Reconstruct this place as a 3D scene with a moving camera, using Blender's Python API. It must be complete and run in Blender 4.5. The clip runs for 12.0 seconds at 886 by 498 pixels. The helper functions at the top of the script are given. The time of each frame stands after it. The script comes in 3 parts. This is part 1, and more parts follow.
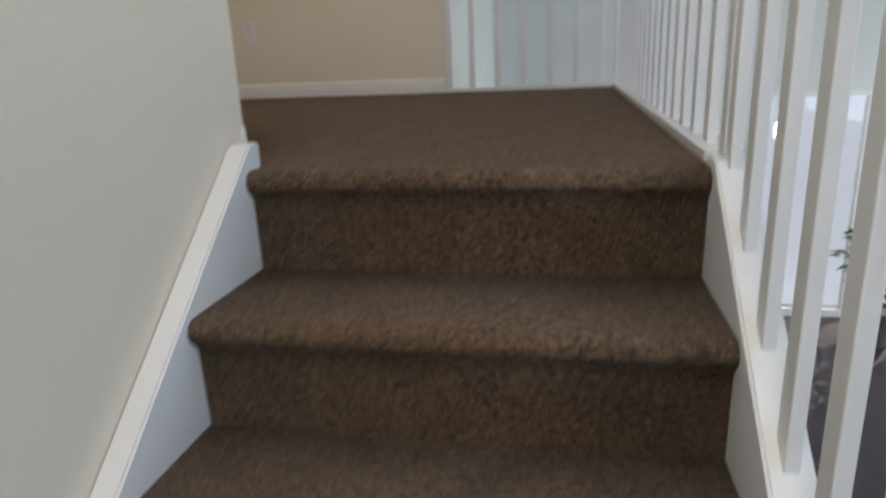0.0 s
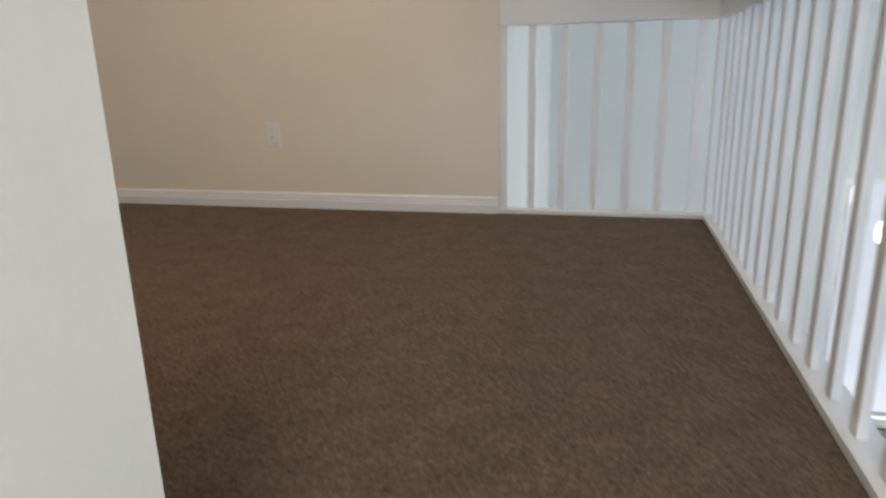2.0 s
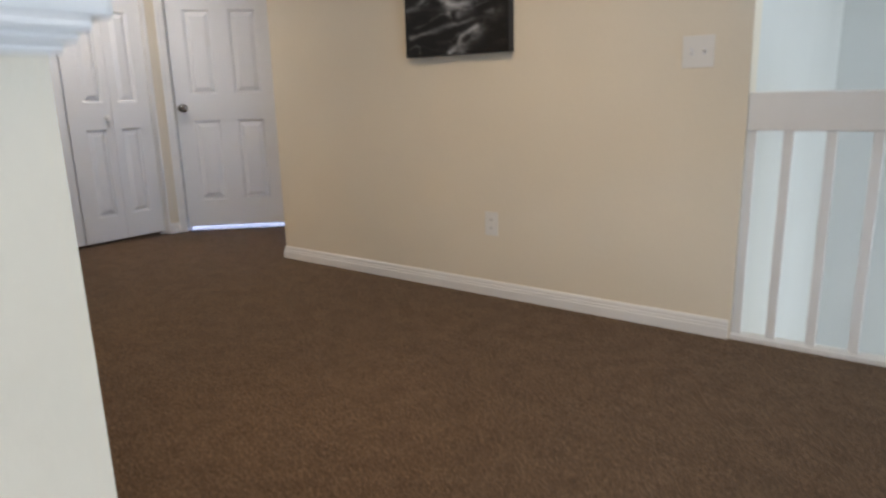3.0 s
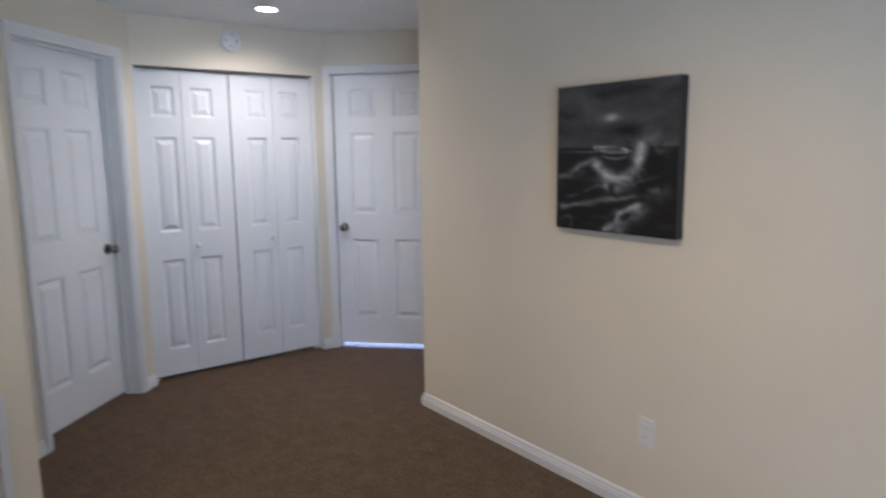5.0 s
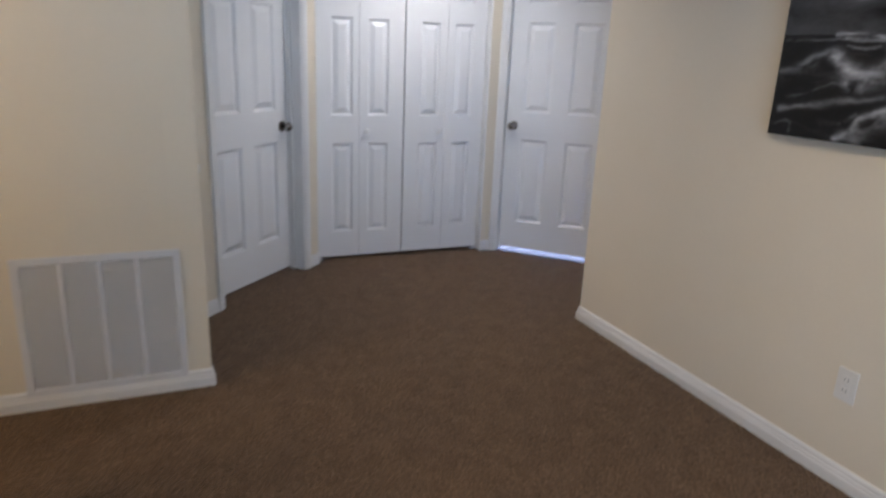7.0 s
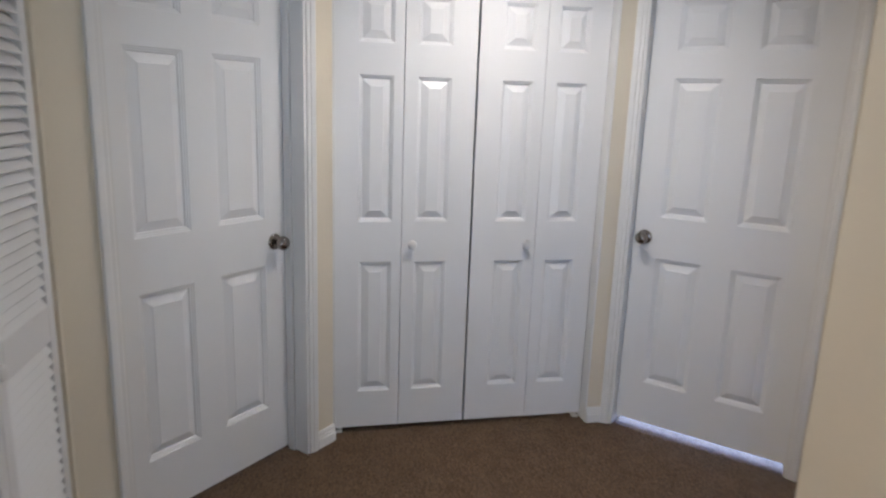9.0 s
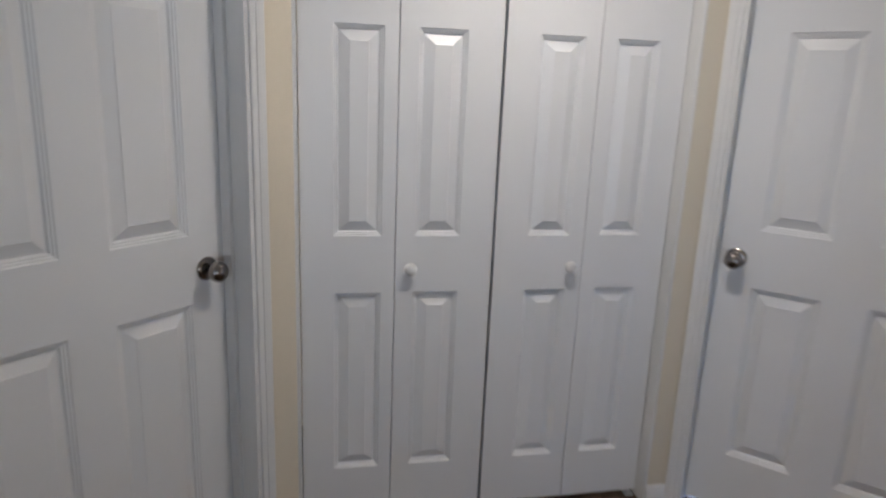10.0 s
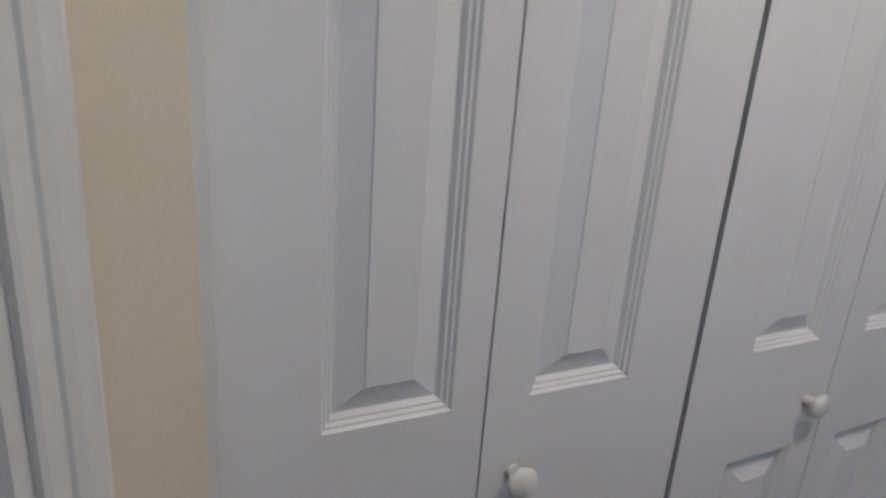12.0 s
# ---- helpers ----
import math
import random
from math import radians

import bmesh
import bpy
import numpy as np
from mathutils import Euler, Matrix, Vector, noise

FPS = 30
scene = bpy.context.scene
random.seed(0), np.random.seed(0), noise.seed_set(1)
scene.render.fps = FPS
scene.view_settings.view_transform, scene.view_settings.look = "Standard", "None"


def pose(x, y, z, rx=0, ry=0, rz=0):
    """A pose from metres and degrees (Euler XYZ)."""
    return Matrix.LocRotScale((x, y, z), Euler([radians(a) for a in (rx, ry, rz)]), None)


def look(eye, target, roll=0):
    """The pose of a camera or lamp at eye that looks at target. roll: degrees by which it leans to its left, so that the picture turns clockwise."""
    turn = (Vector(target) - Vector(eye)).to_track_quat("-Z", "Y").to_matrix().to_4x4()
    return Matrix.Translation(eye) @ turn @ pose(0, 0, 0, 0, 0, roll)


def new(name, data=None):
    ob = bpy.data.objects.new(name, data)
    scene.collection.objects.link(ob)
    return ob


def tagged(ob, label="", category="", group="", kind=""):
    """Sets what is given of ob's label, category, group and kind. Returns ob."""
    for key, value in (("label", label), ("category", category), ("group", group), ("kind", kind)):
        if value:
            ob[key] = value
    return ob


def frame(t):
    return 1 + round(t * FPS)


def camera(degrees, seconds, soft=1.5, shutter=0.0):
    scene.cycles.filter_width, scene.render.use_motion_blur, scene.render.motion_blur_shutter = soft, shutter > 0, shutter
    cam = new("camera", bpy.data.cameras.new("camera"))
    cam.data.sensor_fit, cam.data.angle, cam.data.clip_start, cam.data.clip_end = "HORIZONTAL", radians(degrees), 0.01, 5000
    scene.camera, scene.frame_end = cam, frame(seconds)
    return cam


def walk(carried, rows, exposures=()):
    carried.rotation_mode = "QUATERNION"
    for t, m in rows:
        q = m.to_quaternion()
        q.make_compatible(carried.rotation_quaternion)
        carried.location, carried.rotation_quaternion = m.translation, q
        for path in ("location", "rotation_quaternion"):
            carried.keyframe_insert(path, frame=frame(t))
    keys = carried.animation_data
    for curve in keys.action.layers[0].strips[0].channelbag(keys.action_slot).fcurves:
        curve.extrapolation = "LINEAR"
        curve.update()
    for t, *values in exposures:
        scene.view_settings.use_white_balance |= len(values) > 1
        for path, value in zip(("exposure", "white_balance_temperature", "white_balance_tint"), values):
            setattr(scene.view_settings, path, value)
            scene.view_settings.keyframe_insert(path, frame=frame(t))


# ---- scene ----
cam = camera(68.5, 12.0, soft=2.2, shutter=0.5)
PATH = [
    (0, (0.886, 0.791, 0.188), (0.514, 2.673, -0.379), -2.4),
    (0.2, (0.87, 0.844, 0.216), (0.579, 2.76, -0.28), -3.0),
    (0.3, (0.859, 0.889, 0.226), (0.59, 2.814, -0.246), -3.2),
    (0.4, (0.851, 0.946, 0.238), (0.58, 2.886, -0.165), -2.5),
    (0.5, (0.835, 1.003, 0.269), (0.526, 2.943, -0.103), -1.8),
    (0.7, (0.829, 1.106, 0.331), (0.47, 3.04, -0.033), 0.4),
    (0.8, (0.827, 1.147, 0.379), (0.452, 3.071, -0.017), -0.0),
    (1, (0.809, 1.202, 0.429), (0.382, 3.114, 0.027), -0.2),
    (1.5, (0.754, 1.316, 0.507), (0.253, 3.216, 0.131), -1.4),
    (1.7, (0.743, 1.353, 0.543), (0.317, 3.227, -0.011), -1.1),
    (2, (0.704, 1.472, 0.639), (0.227, 3.341, 0.11), -1.4),
    (2.2, (0.751, 1.527, 0.683), (0.106, 3.352, 0.181), -2.9),
    (2.5, (0.807, 1.611, 0.787), (-0.106, 3.313, 0.267), -2.1),
    (2.7, (0.818, 1.661, 0.856), (-0.21, 3.292, 0.324), -2.8),
    (3, (0.784, 1.747, 0.967), (-0.38, 3.308, 0.511), -1.5),
    (3.2, (0.76, 1.789, 1.047), (-0.436, 3.314, 0.554), -2.0),
    (4.8, (0.602, 2.256, 1.429), (-0.939, 3.491, 1.117), -0.9),
    (5, (0.605, 2.234, 1.481), (-0.97, 3.431, 1.187), -0.7),
    (5.2, (0.62, 2.268, 1.514), (-1.061, 3.314, 1.233), -0.6),
    (5.5, (0.636, 2.242, 1.477), (-1.183, 3.012, 1.167), 0.9),
    (6, (0.623, 2.225, 1.412), (-1.28, 2.644, 0.964), 0.8),
    (6.5, (0.603, 2.236, 1.364), (-1.236, 2.726, 0.747), 0.3),
    (7, (0.414, 2.31, 1.364), (-1.349, 3.07, 0.805), 2.4),
    (7.2, (0.32, 2.387, 1.363), (-1.482, 3.122, 0.898), 1.2),
    (8.8, (-0.869, 3.126, 1.448), (-2.78, 3.52, 1.011), 1.5),
    (9, (-1.073, 3.101, 1.482), (-2.984, 3.507, 1.053), 2.0),
    (9.5, (-1.477, 3.186, 1.457), (-3.365, 3.626, 0.966), 2.1),
    (10, (-1.908, 3.258, 1.428), (-3.812, 3.645, 0.951), 2.3),
    (10.5, (-2.326, 3.319, 1.396), (-4.249, 3.63, 0.943), 2.2),
    (11, (-2.699, 3.298, 1.379), (-4.581, 3.744, 0.872), 1.2),
    (11.5, (-3.068, 3.283, 1.384), (-4.938, 3.764, 0.864), 1.8),
    (12, (-3.298, 3.165, 1.368), (-5.009, 4.003, 0.759), 4.1),
]
EXPOSE = [(0, -0.68, 7000, 12), (1.5, -0.33, 7000, 12), (3.2, -0.2, 7100, 12), (4.8, -0.22, 6100, 12), (7.2, -0.2, 6250, 12), (8.8, -0.2, 6600, 11), (9.5, -0.52, 6750, 11), (10.0, -0.6, 6800, 11), (12.0, -0.9, 6750, 11)]
walk(cam, [(t, look(eye, aim, roll)) for t, eye, aim, roll in PATH], EXPOSE)

# ---- measures ----
CEIL = 2.34
LOW = -2.28
BEIGE_Y = 4.372          # face of the wall with the canvas
BIF_X = -3.849           # face of the closet front
VENT_X = -2.245          # face of the wall with the grille
LOUV_Y = 2.417           # face of the wall with the louvred closet
SIDE_Y = 1.47            # face of the wall with the washroom door
EDGE_X = 1.112            # edge of the landing
STEP_Y, RISE, RUN = 1.895, 0.19, 0.245

# ---- world, sun, lamps ----
world = bpy.data.worlds.new("world")
scene.world = world
world.use_nodes = True
wn = world.node_tree
sky = wn.nodes.new("ShaderNodeTexSky")
sky.sky_type = "NISHITA"
sky.sun_disc = False
sky.sun_elevation = radians(32)
sky.sun_rotation = radians(60)
wn.links.new(sky.outputs[0], wn.nodes["Background"].inputs[0])
wn.nodes["Background"].inputs[1].default_value = 0.08


def lamp(name, kind, m, watts, color, **size):
    data = bpy.data.lights.new(name, kind)
    data.energy, data.color = watts, color
    for key, value in size.items():
        if key == "size":
            data.size = value
        elif key == "size_y":
            data.shape = "RECTANGLE"
            data.size_y = value
        elif key == "radius":
            data.shadow_soft_size = value
        elif key == "angle":
            data.angle = value
        elif key == "spread":
            data.spread = value
    ob = new(name, data)
    ob.matrix_world = m
    return ob


DAY = (0.66, 0.79, 1.0)
WARM = (1.0, 0.80, 0.57)
lamp("sun", "SUN", look((6, 12, 6), (0, 5.6, -0.6)), 3.0, (1.0, 0.95, 0.88), angle=radians(0.5))
lamp("daylight_east", "AREA", look((5.9, 0.4, 0.3), (1.0, 0.6, 0.2)), 330, (0.55, 0.72, 1.0), size=4.8, size_y=3.0)
# Added fill that brightens the stairwell walls; the east wall has no window.
lamp("void_wall_fill", "AREA", look((5.9, 5.6, -0.9), (0.3, 6.1, -0.2)), 205, (0.76, 0.89, 1.0), size=2.4, size_y=2.2)
# Unseen overhead fill, added to brighten the treads; no ceiling fitting is modelled.
lamp("stair_fill", "AREA", look((0.72, 0.55, 2.3), (0.74, 1.7, 0.0)), 37, (0.98, 0.96, 0.94), size=0.7, size_y=1.6, spread=radians(118))
lamp("daylight_door", "AREA", look((3.4, 7.13, -1.2), (3.4, 2.0, -1.2)), 12, DAY, size=1.88, size_y=2.05)
lamp("hall_downlight", "SPOT", look((-3.24, 3.86, CEIL - 0.02), (-3.24, 3.86, 0)), 84, (1.0, 0.95, 0.915), radius=0.09)
bpy.data.lights["hall_downlight"].spot_size = radians(170)
bpy.data.lights["hall_downlight"].spot_blend = 1.0
lamp("landing_downlight", "SPOT", look((-0.5, 2.80, CEIL - 0.03), (-0.75, 3.9, 0.0)), 122, WARM, radius=0.22)
bpy.data.lights["landing_downlight"].spot_size = radians(117)
bpy.data.lights["landing_downlight"].spot_blend = 1.0
lamp("washroom_light", "POINT", pose(-1.5, 0.5, 2.0), 48, (1.0, 0.74, 0.42), radius=0.1)
lamp("bedroom_daylight", "AREA", look((-4.9, 5.9, 1.3), (-3.5, 4.8, 0.0)), 900, (0.26, 0.44, 1.0), size=1.0, size_y=1.4)


# ---- materials ----
def mat(name, color, rough=0.6, metal=0.0, vary=0.06, scale=3.0, fine=0.0, fine_scale=120.0, bump=0.0, bump_scale=200.0,
        dark=None, emit=None, island=0.0, spec=None):
    m = bpy.data.materials.new(name)
    m.use_nodes = True
    nt = m.node_tree
    b = nt.nodes["Principled BSDF"]
    co = nt.nodes.new("ShaderNodeTexCoord")
    n1 = nt.nodes.new("ShaderNodeTexNoise")
    n1.inputs["Scale"].default_value = scale
    n1.inputs["Detail"].default_value = 4
    nt.links.new(co.outputs["Object"], n1.inputs["Vector"])
    n2 = nt.nodes.new("ShaderNodeTexNoise")
    n2.inputs["Scale"].default_value = fine_scale
    n2.inputs["Detail"].default_value = 3
    nt.links.new(co.outputs["Object"], n2.inputs["Vector"])
    lo = dark or tuple(c * (1 - vary * 2) for c in color)
    hi = tuple(min(1, c * (1 + vary)) for c in color)
    mix = nt.nodes.new("ShaderNodeMix")
    mix.data_type = "RGBA"
    mix.inputs[6].default_value = (*lo, 1)
    mix.inputs[7].default_value = (*hi, 1)
    add = nt.nodes.new("ShaderNodeMath")
    add.operation = "MULTIPLY_ADD"
    nt.links.new(n2.outputs[0], add.inputs[0])
    add.inputs[1].default_value = fine
    nt.links.new(n1.outputs[0], add.inputs[2])
    ramp = nt.nodes.new("ShaderNodeMapRange")
    ramp.inputs[1].default_value = 0.32 + fine * 0.4
    ramp.inputs[2].default_value = 0.68 + fine * 0.6
    nt.links.new(add.outputs[0], ramp.inputs[0])
    nt.links.new(ramp.outputs[0], mix.inputs[0])
    nt.links.new(mix.outputs[2], b.inputs["Base Color"])
    b.inputs["Roughness"].default_value = rough
    b.inputs["Metallic"].default_value = metal
    if spec is not None:
        b.inputs["Specular IOR Level"].default_value = spec
    if bump:
        n3 = nt.nodes.new("ShaderNodeTexNoise")
        n3.inputs["Scale"].default_value = bump_scale
        n3.inputs["Detail"].default_value = 4
        nt.links.new(co.outputs["Object"], n3.inputs["Vector"])
        bp = nt.nodes.new("ShaderNodeBump")
        bp.inputs["Strength"].default_value = bump
        bp.inputs["Distance"].default_value = 0.002
        nt.links.new(n3.outputs[0], bp.inputs["Height"])
        nt.links.new(bp.outputs[0], b.inputs["Normal"])
    if emit:
        b.inputs["Emission Color"].default_value = (*emit[:3], 1)
        b.inputs["Emission Strength"].default_value = emit[3]
    return m


PAINT = mat("cream_wall_paint", (0.71, 0.635, 0.51), 0.75, vary=0.02, scale=1.3, fine=0.3, fine_scale=60, bump=0.25, bump_scale=140)
PALE = mat("pale_wall_paint", (0.62, 0.625, 0.59), 0.75, vary=0.02, scale=1.3, fine=0.3, fine_scale=60, bump=0.25, bump_scale=140)
CEILING = mat("ceiling_paint", (0.72, 0.71, 0.70), 0.9, vary=0.02, bump=0.6, bump_scale=90)
WHITE = mat("white_gloss_paint", (0.76, 0.76, 0.76), 0.38, vary=0.015, scale=2, fine=0.2, bump=0.06, bump_scale=300)
TRIM = mat("white_trim_paint", (0.74, 0.73, 0.71), 0.42, vary=0.025, scale=4, fine=0.3, bump=0.08, bump_scale=220)
METAL_WHITE = mat("white_enamel", (0.66, 0.66, 0.67), 0.35, vary=0.03)
PLASTIC = mat("white_plastic", (0.72, 0.70, 0.66), 0.3, vary=0.01)
# Near-black colour standing for the shade inside slots and behind the grille slats.
SLOT_SHADE = mat("slot_shade", (0.03, 0.03, 0.03), 0.8)
NICKEL = mat("dark_satin_nickel", (0.30, 0.27, 0.25), 0.18, 1.0, vary=0.05)
BRASS = mat("satin_brass_hinge", (0.56, 0.46, 0.33), 0.38, 0.85, vary=0.1)
TILE = mat("beige_floor_tile", (0.55, 0.44, 0.30), 0.35, vary=0.08, scale=6)
WOOD = mat("dark_wood_floor", (0.030, 0.018, 0.026), 0.6, vary=0.3, scale=5, fine=0.4)
SHADE = mat("frosted_shade", (0.9, 0.88, 0.82), 0.4, emit=(1.0, 0.92, 0.78, 8.0))
GLOW = mat("downlight_lens", (0.9, 0.9, 0.9), 0.4, emit=(1.0, 0.95, 0.9, 25.0))
BLACK = mat("black_metal", (0.03, 0.03, 0.035), 0.4, 0.6)
PATIO = mat("pale_concrete", (0.42, 0.43, 0.44), 0.9, vary=0.06, scale=2, fine=0.6, fine_scale=40)
LEAF = mat("bush_leaves", (0.05, 0.11, 0.03), 0.6, vary=0.4, scale=9, fine=0.6, fine_scale=50)
POT = mat("clay_pot", (0.08, 0.06, 0.045), 0.7, vary=0.15)
CANVAS_EDGE = mat("black_canvas_edge", (0.015, 0.015, 0.017), 0.6)


def carpet_material():
    m = bpy.data.materials.new("brown_carpet")
    m.use_nodes = True
    nt = m.node_tree
    N, L = nt.nodes, nt.links
    b = N["Principled BSDF"]
    co = N.new("ShaderNodeTexCoord")
    big = N.new("ShaderNodeTexNoise")
    big.inputs["Scale"].default_value = 11.0
    big.inputs["Detail"].default_value = 5
    mid = N.new("ShaderNodeTexNoise")
    mid.inputs["Scale"].default_value = 95
    mid.inputs["Detail"].default_value = 6
    mid.inputs["Distortion"].default_value = 0.8
    fib = N.new("ShaderNodeTexVoronoi")
    fib.inputs["Scale"].default_value = 190
    for n in (big, mid, fib):
        L.new(co.outputs["Object"], n.inputs["Vector"])
    r1 = N.new("ShaderNodeValToRGB")
    r1.color_ramp.elements[0].position, r1.color_ramp.elements[1].position = 0.365, 0.64
    r1.color_ramp.elements[0].color = (0.078, 0.047, 0.027, 1)
    r1.color_ramp.elements[1].color = (0.235, 0.150, 0.090, 1)
    s = N.new("ShaderNodeMath")
    s.operation = "MULTIPLY_ADD"
    s.inputs[1].default_value = 0.22
    L.new(big.outputs[0], s.inputs[0])
    t = N.new("ShaderNodeMath")
    t.operation = "MULTIPLY"
    t.inputs[1].default_value = 0.78
    L.new(mid.outputs[0], t.inputs[0])
    L.new(t.outputs[0], s.inputs[2])
    L.new(s.outputs[0], r1.inputs[0])
    mx = N.new("ShaderNodeMix")
    mx.data_type, mx.blend_type = "RGBA", "MULTIPLY"
    mx.inputs[0].default_value = 0.42
    L.new(r1.outputs[0], mx.inputs[6])
    bwn = N.new("ShaderNodeRGBToBW")
    L.new(fib.outputs["Color"], bwn.inputs[0])
    L.new(bwn.outputs[0], mx.inputs[7])
    L.new(mx.outputs[2], b.inputs["Base Color"])
    b.inputs["Roughness"].default_value = 1.0
    b.inputs["Specular IOR Level"].default_value = 0.1
    b.inputs["Sheen Weight"].default_value = 0.08
    h = N.new("ShaderNodeMath")
    h.operation = "ADD"
    L.new(mid.outputs[0], h.inputs[0])
    L.new(fib.outputs["Distance"], h.inputs[1])
    bp = N.new("ShaderNodeBump")
    bp.inputs["Strength"].default_value = 0.8
    bp.inputs["Distance"].default_value = 0.005
    L.new(h.outputs[0], bp.inputs["Height"])
    L.new(bp.outputs[0], b.inputs["Normal"])
    return m


CARPET = carpet_material()

GLASS = bpy.data.materials.new("window_glass")
GLASS.use_nodes = True
_g = GLASS.node_tree.nodes["Principled BSDF"]
_g.inputs["Transmission Weight"].default_value = 1.0
_g.inputs["Roughness"].default_value = 0.02
_g.inputs["IOR"].default_value = 1.45


# ---- mesh helpers ----
def mesh_ob(name, verts, faces, material, parent=None, label="", smooth=False):
    me = bpy.data.meshes.new(name)
    me.from_pydata([tuple(v) for v in verts], [], faces)
    me.materials.append(material)
    bm = bmesh.new()
    bm.from_mesh(me)
    bmesh.ops.remove_doubles(bm, verts=bm.verts, dist=1e-6)
    bmesh.ops.recalc_face_normals(bm, faces=bm.faces)
    for f in bm.faces:
        f.smooth = smooth
    bm.to_mesh(me)
    bm.free()
    ob = new(name, me)
    ob.parent = parent
    if label:
        tagged(ob, label)
    return ob


def part(name, bm, material, parent=None, label="", smooth=False):
    me = bpy.data.meshes.new(name)
    bmesh.ops.recalc_face_normals(bm, faces=bm.faces)
    for f in bm.faces:
        f.smooth = smooth
    bm.to_mesh(me)
    bm.free()
    me.materials.append(material)
    ob = new(name, me)
    ob.parent = parent
    if label:
        tagged(ob, label)
    return ob


def add_box(bm, x0, x1, y0, y1, z0, z1, bevel=0.0):
    g = bmesh.ops.create_cube(bm, size=1.0)
    vs = g["verts"]
    for v in vs:
        v.co = Vector(((x0 + x1) / 2 + v.co.x * (x1 - x0), (y0 + y1) / 2 + v.co.y * (y1 - y0), (z0 + z1) / 2 + v.co.z * (z1 - z0)))
    if bevel:
        es = list({e for v in vs for e in v.link_edges})
        bmesh.ops.bevel(bm, geom=es, offset=bevel, segments=2, profile=0.6, affect="EDGES")
    return bm


def box(name, x0, x1, y0, y1, z0, z1, material, parent=None, bevel=0.0, label=""):
    return part(name, add_box(bmesh.new(), x0, x1, y0, y1, z0, z1, bevel), material, parent, label)


def lathe(bm, profile, steps=24, m=Matrix()):
    """Turns (radius, height) pairs round the local z axis."""
    rings = []
    for r, z in profile:
        rings.append([bm.verts.new(m @ Vector((max(r, 1e-5) * math.cos(2 * math.pi * k / steps), max(r, 1e-5) * math.sin(2 * math.pi * k / steps), z))) for k in range(steps)])
    for a, b in zip(rings, rings[1:]):
        for k in range(steps):
            bm.faces.new((a[k], a[(k + 1) % steps], b[(k + 1) % steps], b[k]))
    bm.faces.new(rings[0][::-1])
    bm.faces.new(rings[-1])
    return bm


def frame_along(p, q):
    """A pose at p with local x towards q and local y into the room on the left of p to q."""
    d = Vector((q[0] - p[0], q[1] - p[1], 0))
    a = math.atan2(d.y, d.x)
    return Matrix.Translation((p[0], p[1], 0)) @ Matrix.Rotation(a, 4, "Z"), d.length


def wall(name, p, q, z0=0.0, z1=CEIL, thick=0.115, holes=(), material=None, label="cream painted drywall wall"):
    """A wall whose face runs from p to q with the room on its left; holes are (s0, s1, z0, z1)."""
    m, length = frame_along(p, q)
    bm = bmesh.new()
    s = 0.0
    for s0, s1, a, b in sorted(holes):
        if s0 - s > 1e-4:
            add_box(bm, s, s0, -thick, 0, z0, z1)
        if a - z0 > 1e-4:
            add_box(bm, s0, s1, -thick, 0, z0, a)
        if z1 - b > 1e-4:
            add_box(bm, s0, s1, -thick, 0, b, z1)
        s = s1
    if length - s > 1e-4:
        add_box(bm, s, length, -thick, 0, z0, z1)
    ob = part(name, bm, material or PAINT)
    ob.matrix_world = m
    return tagged(ob, label, "wall", kind="structure")


BASE_PROFILE = [(0, 0), (0.014, 0), (0.014, 0.041), (0.0105, 0.0425), (0.0105, 0.0535), (0.0075, 0.055), (0.0075, 0.066), (0.004, 0.074), (0, 0.077)]


def profile_run(name, p, q, profile, material, z=0.0, kind="structure", label="white moulded skirting board", cat="baseboard", trim=(0, 0)):
    m, length = frame_along(p, q)
    a, b = trim
    n = len(profile)
    vs = [(a * u[0] / 0.014, u[0], u[1] + z) for u in profile] + [(length - b * u[0] / 0.014, u[0], u[1] + z) for u in profile]
    fs = [(k, (k + 1) % n, n + (k + 1) % n, n + k) for k in range(n)] + [tuple(range(n))[::-1], tuple(range(n, 2 * n))]
    ob = mesh_ob(name, vs, fs, material)
    ob.matrix_world = m
    return tagged(ob, label, cat, kind=kind)


def baseboard(p, q, trim=(0, 0)):
    return profile_run("baseboard", p, q, BASE_PROFILE, TRIM, trim=trim)


def casing(name, s0, s1, top, m, w=0.042, label="white moulded door casing", foot=0.0):
    """Door casing round an opening from s0 to s1 on a wall whose pose is m: an inverted U with a stepped profile."""
    prof = [(0, 0.0), (0.0, 0.009), (0.004, 0.011), (0.016, 0.011), (0.018, 0.014), (0.026, 0.016), (0.038, 0.017), (w, 0.015), (w, 0.0)]
    path = []
    for u, d in prof:
        path.append([(s0 - u, d, foot), (s0 - u, d, top + u), (s1 + u, d, top + u), (s1 + u, d, foot)])
    vs = [v for row in path for v in row]
    fs = []
    n = len(prof)
    for k in range(n):
        j = (k + 1) % n
        for i in range(3):
            fs.append((4 * k + i, 4 * k + i + 1, 4 * j + i + 1, 4 * j + i))
    fs += [tuple(4 * k for k in range(n)), tuple(4 * k + 3 for k in range(n))]
    ob = mesh_ob(name, vs, fs, TRIM)
    ob.matrix_world = m
    return tagged(ob, label, "door trim", kind="structure")


